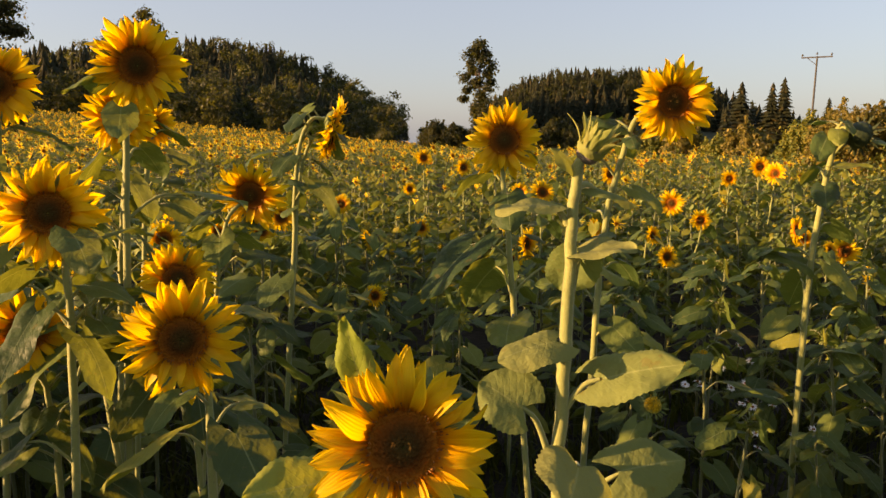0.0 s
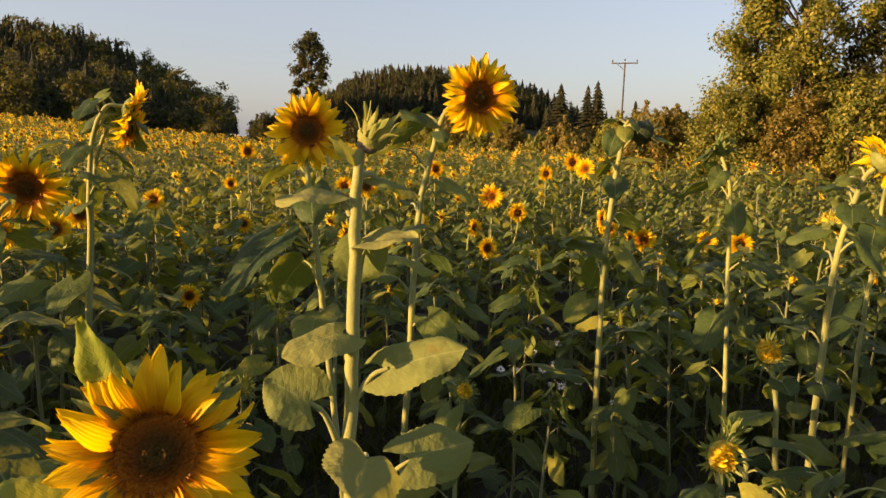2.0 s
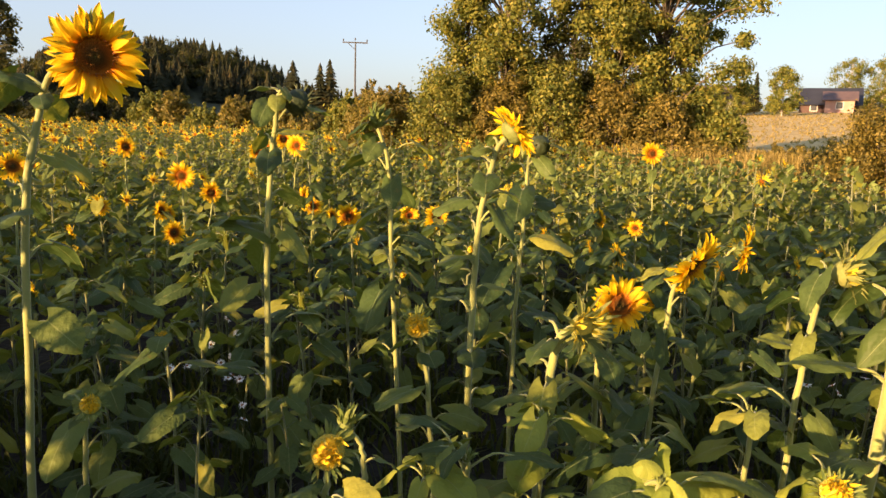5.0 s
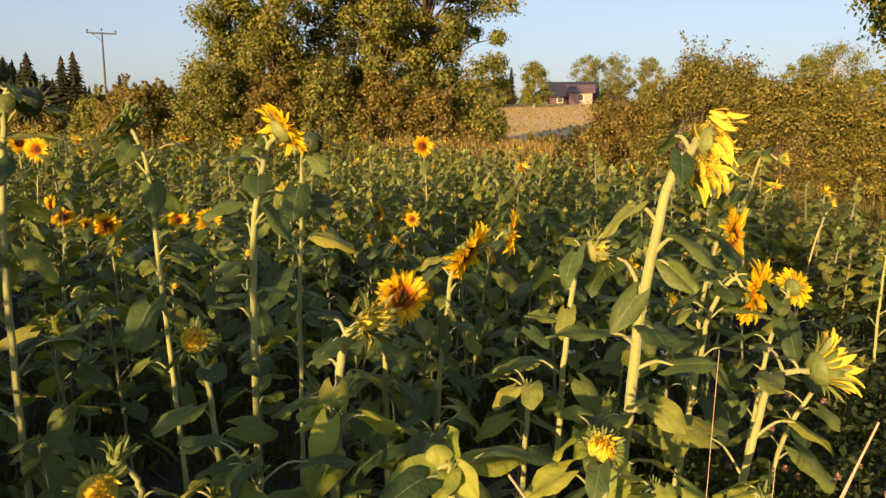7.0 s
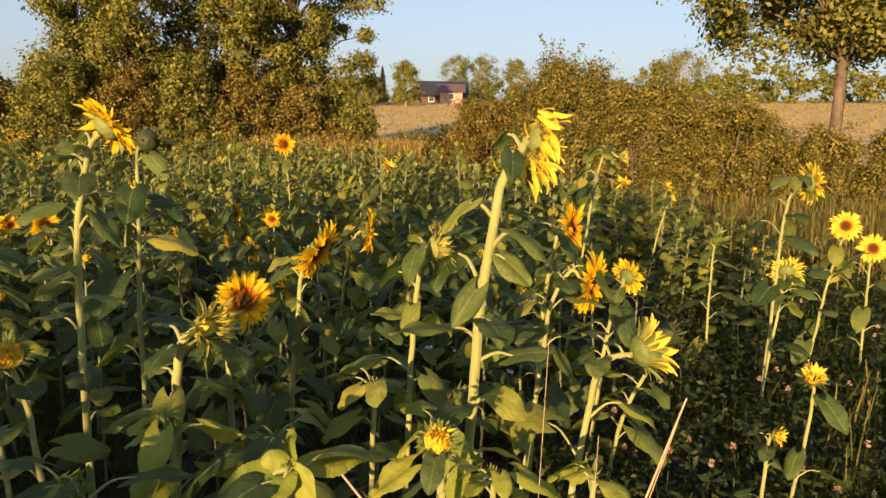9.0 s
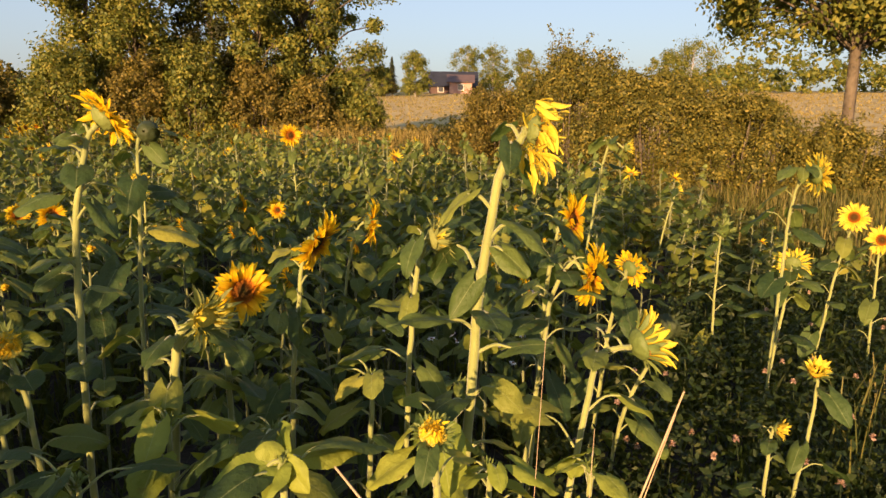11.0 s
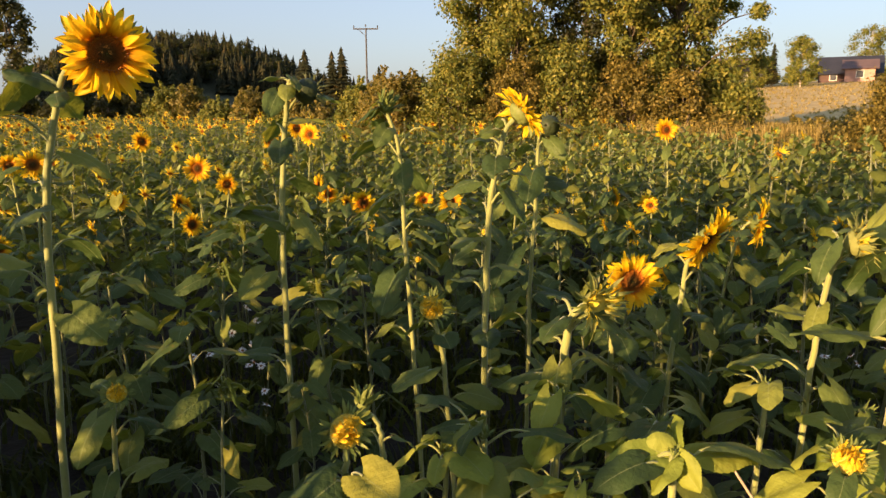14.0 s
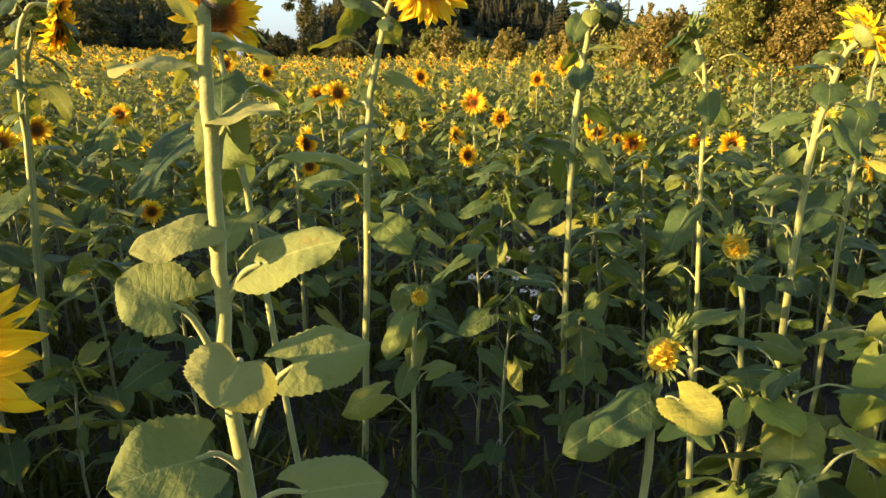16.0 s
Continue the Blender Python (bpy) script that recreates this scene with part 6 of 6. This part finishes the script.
def mayweed(x, y, z, seed):
    """A small white daisy plant with a few heads."""
    r = np.random.default_rng(seed)
    root = tagged(new("daisy"), "white daisy with thin stalks among the stems", "flower", "white daisies")
    root.matrix_basis = Matrix.Translation((x, y, float(land(x, y))))
    for k in range(int(r.integers(3, 6))):
        c = np.array([*r.normal(0, 0.09, 2), z + r.normal(0, 0.03)])
        part("stalk", Geo().add(*tube(smooth_path([[0, 0, 0], c * [0.4, 0.4, 0.55], c], 5), 0.0018, 4)).mesh("stalk", [GRASS]), root)
        hd = part("blossom", Geo().add(*ball((0, 0, 0), 0.007, 4, 7, 0.7)).mesh("blossom", [FLORET]), root, Matrix.Translation(c.tolist()) @ rot("X", r.normal(15, 20)) @ rot("Y", r.normal(0, 20)))
        g = Geo()
        for i in range(13):
            v, q, u = petal(2, 1, i, 0.34, 0.05)
            g.add(moved(v, rot("Z", 27.7 * i) @ Matrix.Translation((0, 0.006, 0)) @ rot("X", r.normal(-5, 8)) @ Matrix.Scale(0.016, 4)), q, u)
        part("ray_ring", g.mesh("ray_ring", [WHITE]), hd)
    return root


for i, (x, y, z) in enumerate([(1.36, 3.1, 0.66), (1.28, 3.05, 0.55), (1.42, 3.0, 0.50), (1.45, 2.9, 0.42), (3.3, 1.6, 0.55), (3.5, 1.3, 0.5), (3.7, 1.45, 0.5), (4.6, 1.6, 0.5), (4.9, 1.4, 0.5), (5.4, 1.5, 0.5), (5.0, 2.0, 0.55)]):
    mayweed(x, y, z, 450 + i)


def dry_stalk(a, b, width, label="pale dry broken stalk standing in the clover"):
    root = tagged(new("dry_stalk"), label, "stalk")
    a, b = np.asarray(a, float), np.asarray(b, float)
    root.matrix_basis = Matrix.Translation(a.tolist())
    part("stalk", Geo().add(*tube(smooth_path([[0, 0, 0], (b - a) * 0.5 + [0.006, 0, 0.004], b - a], 8), np.linspace(width, width * 0.6, 8), 6)).mesh("stalk", [STRAW]), root)


dry_stalk((2.025, 0.591, 0.000), (2.060, 0.321, 0.983), 0.0038)
dry_stalk((2.059, 0.564, 0.000), (2.089, 0.338, 0.915), 0.0020)
dry_stalk((1.886, 0.368, 0.000), (1.543, 0.874, 0.907), 0.0040)
dry_stalk((1.700, 0.560, 0.000), (2.068, 0.641, 1.067), 0.0011, "thin pale grass stalk standing among the sunflowers")
dry_stalk((1.760, 0.460, 0.000), (1.935, 0.480, 0.912), 0.0010, "thin pale grass stalk standing among the sunflowers")
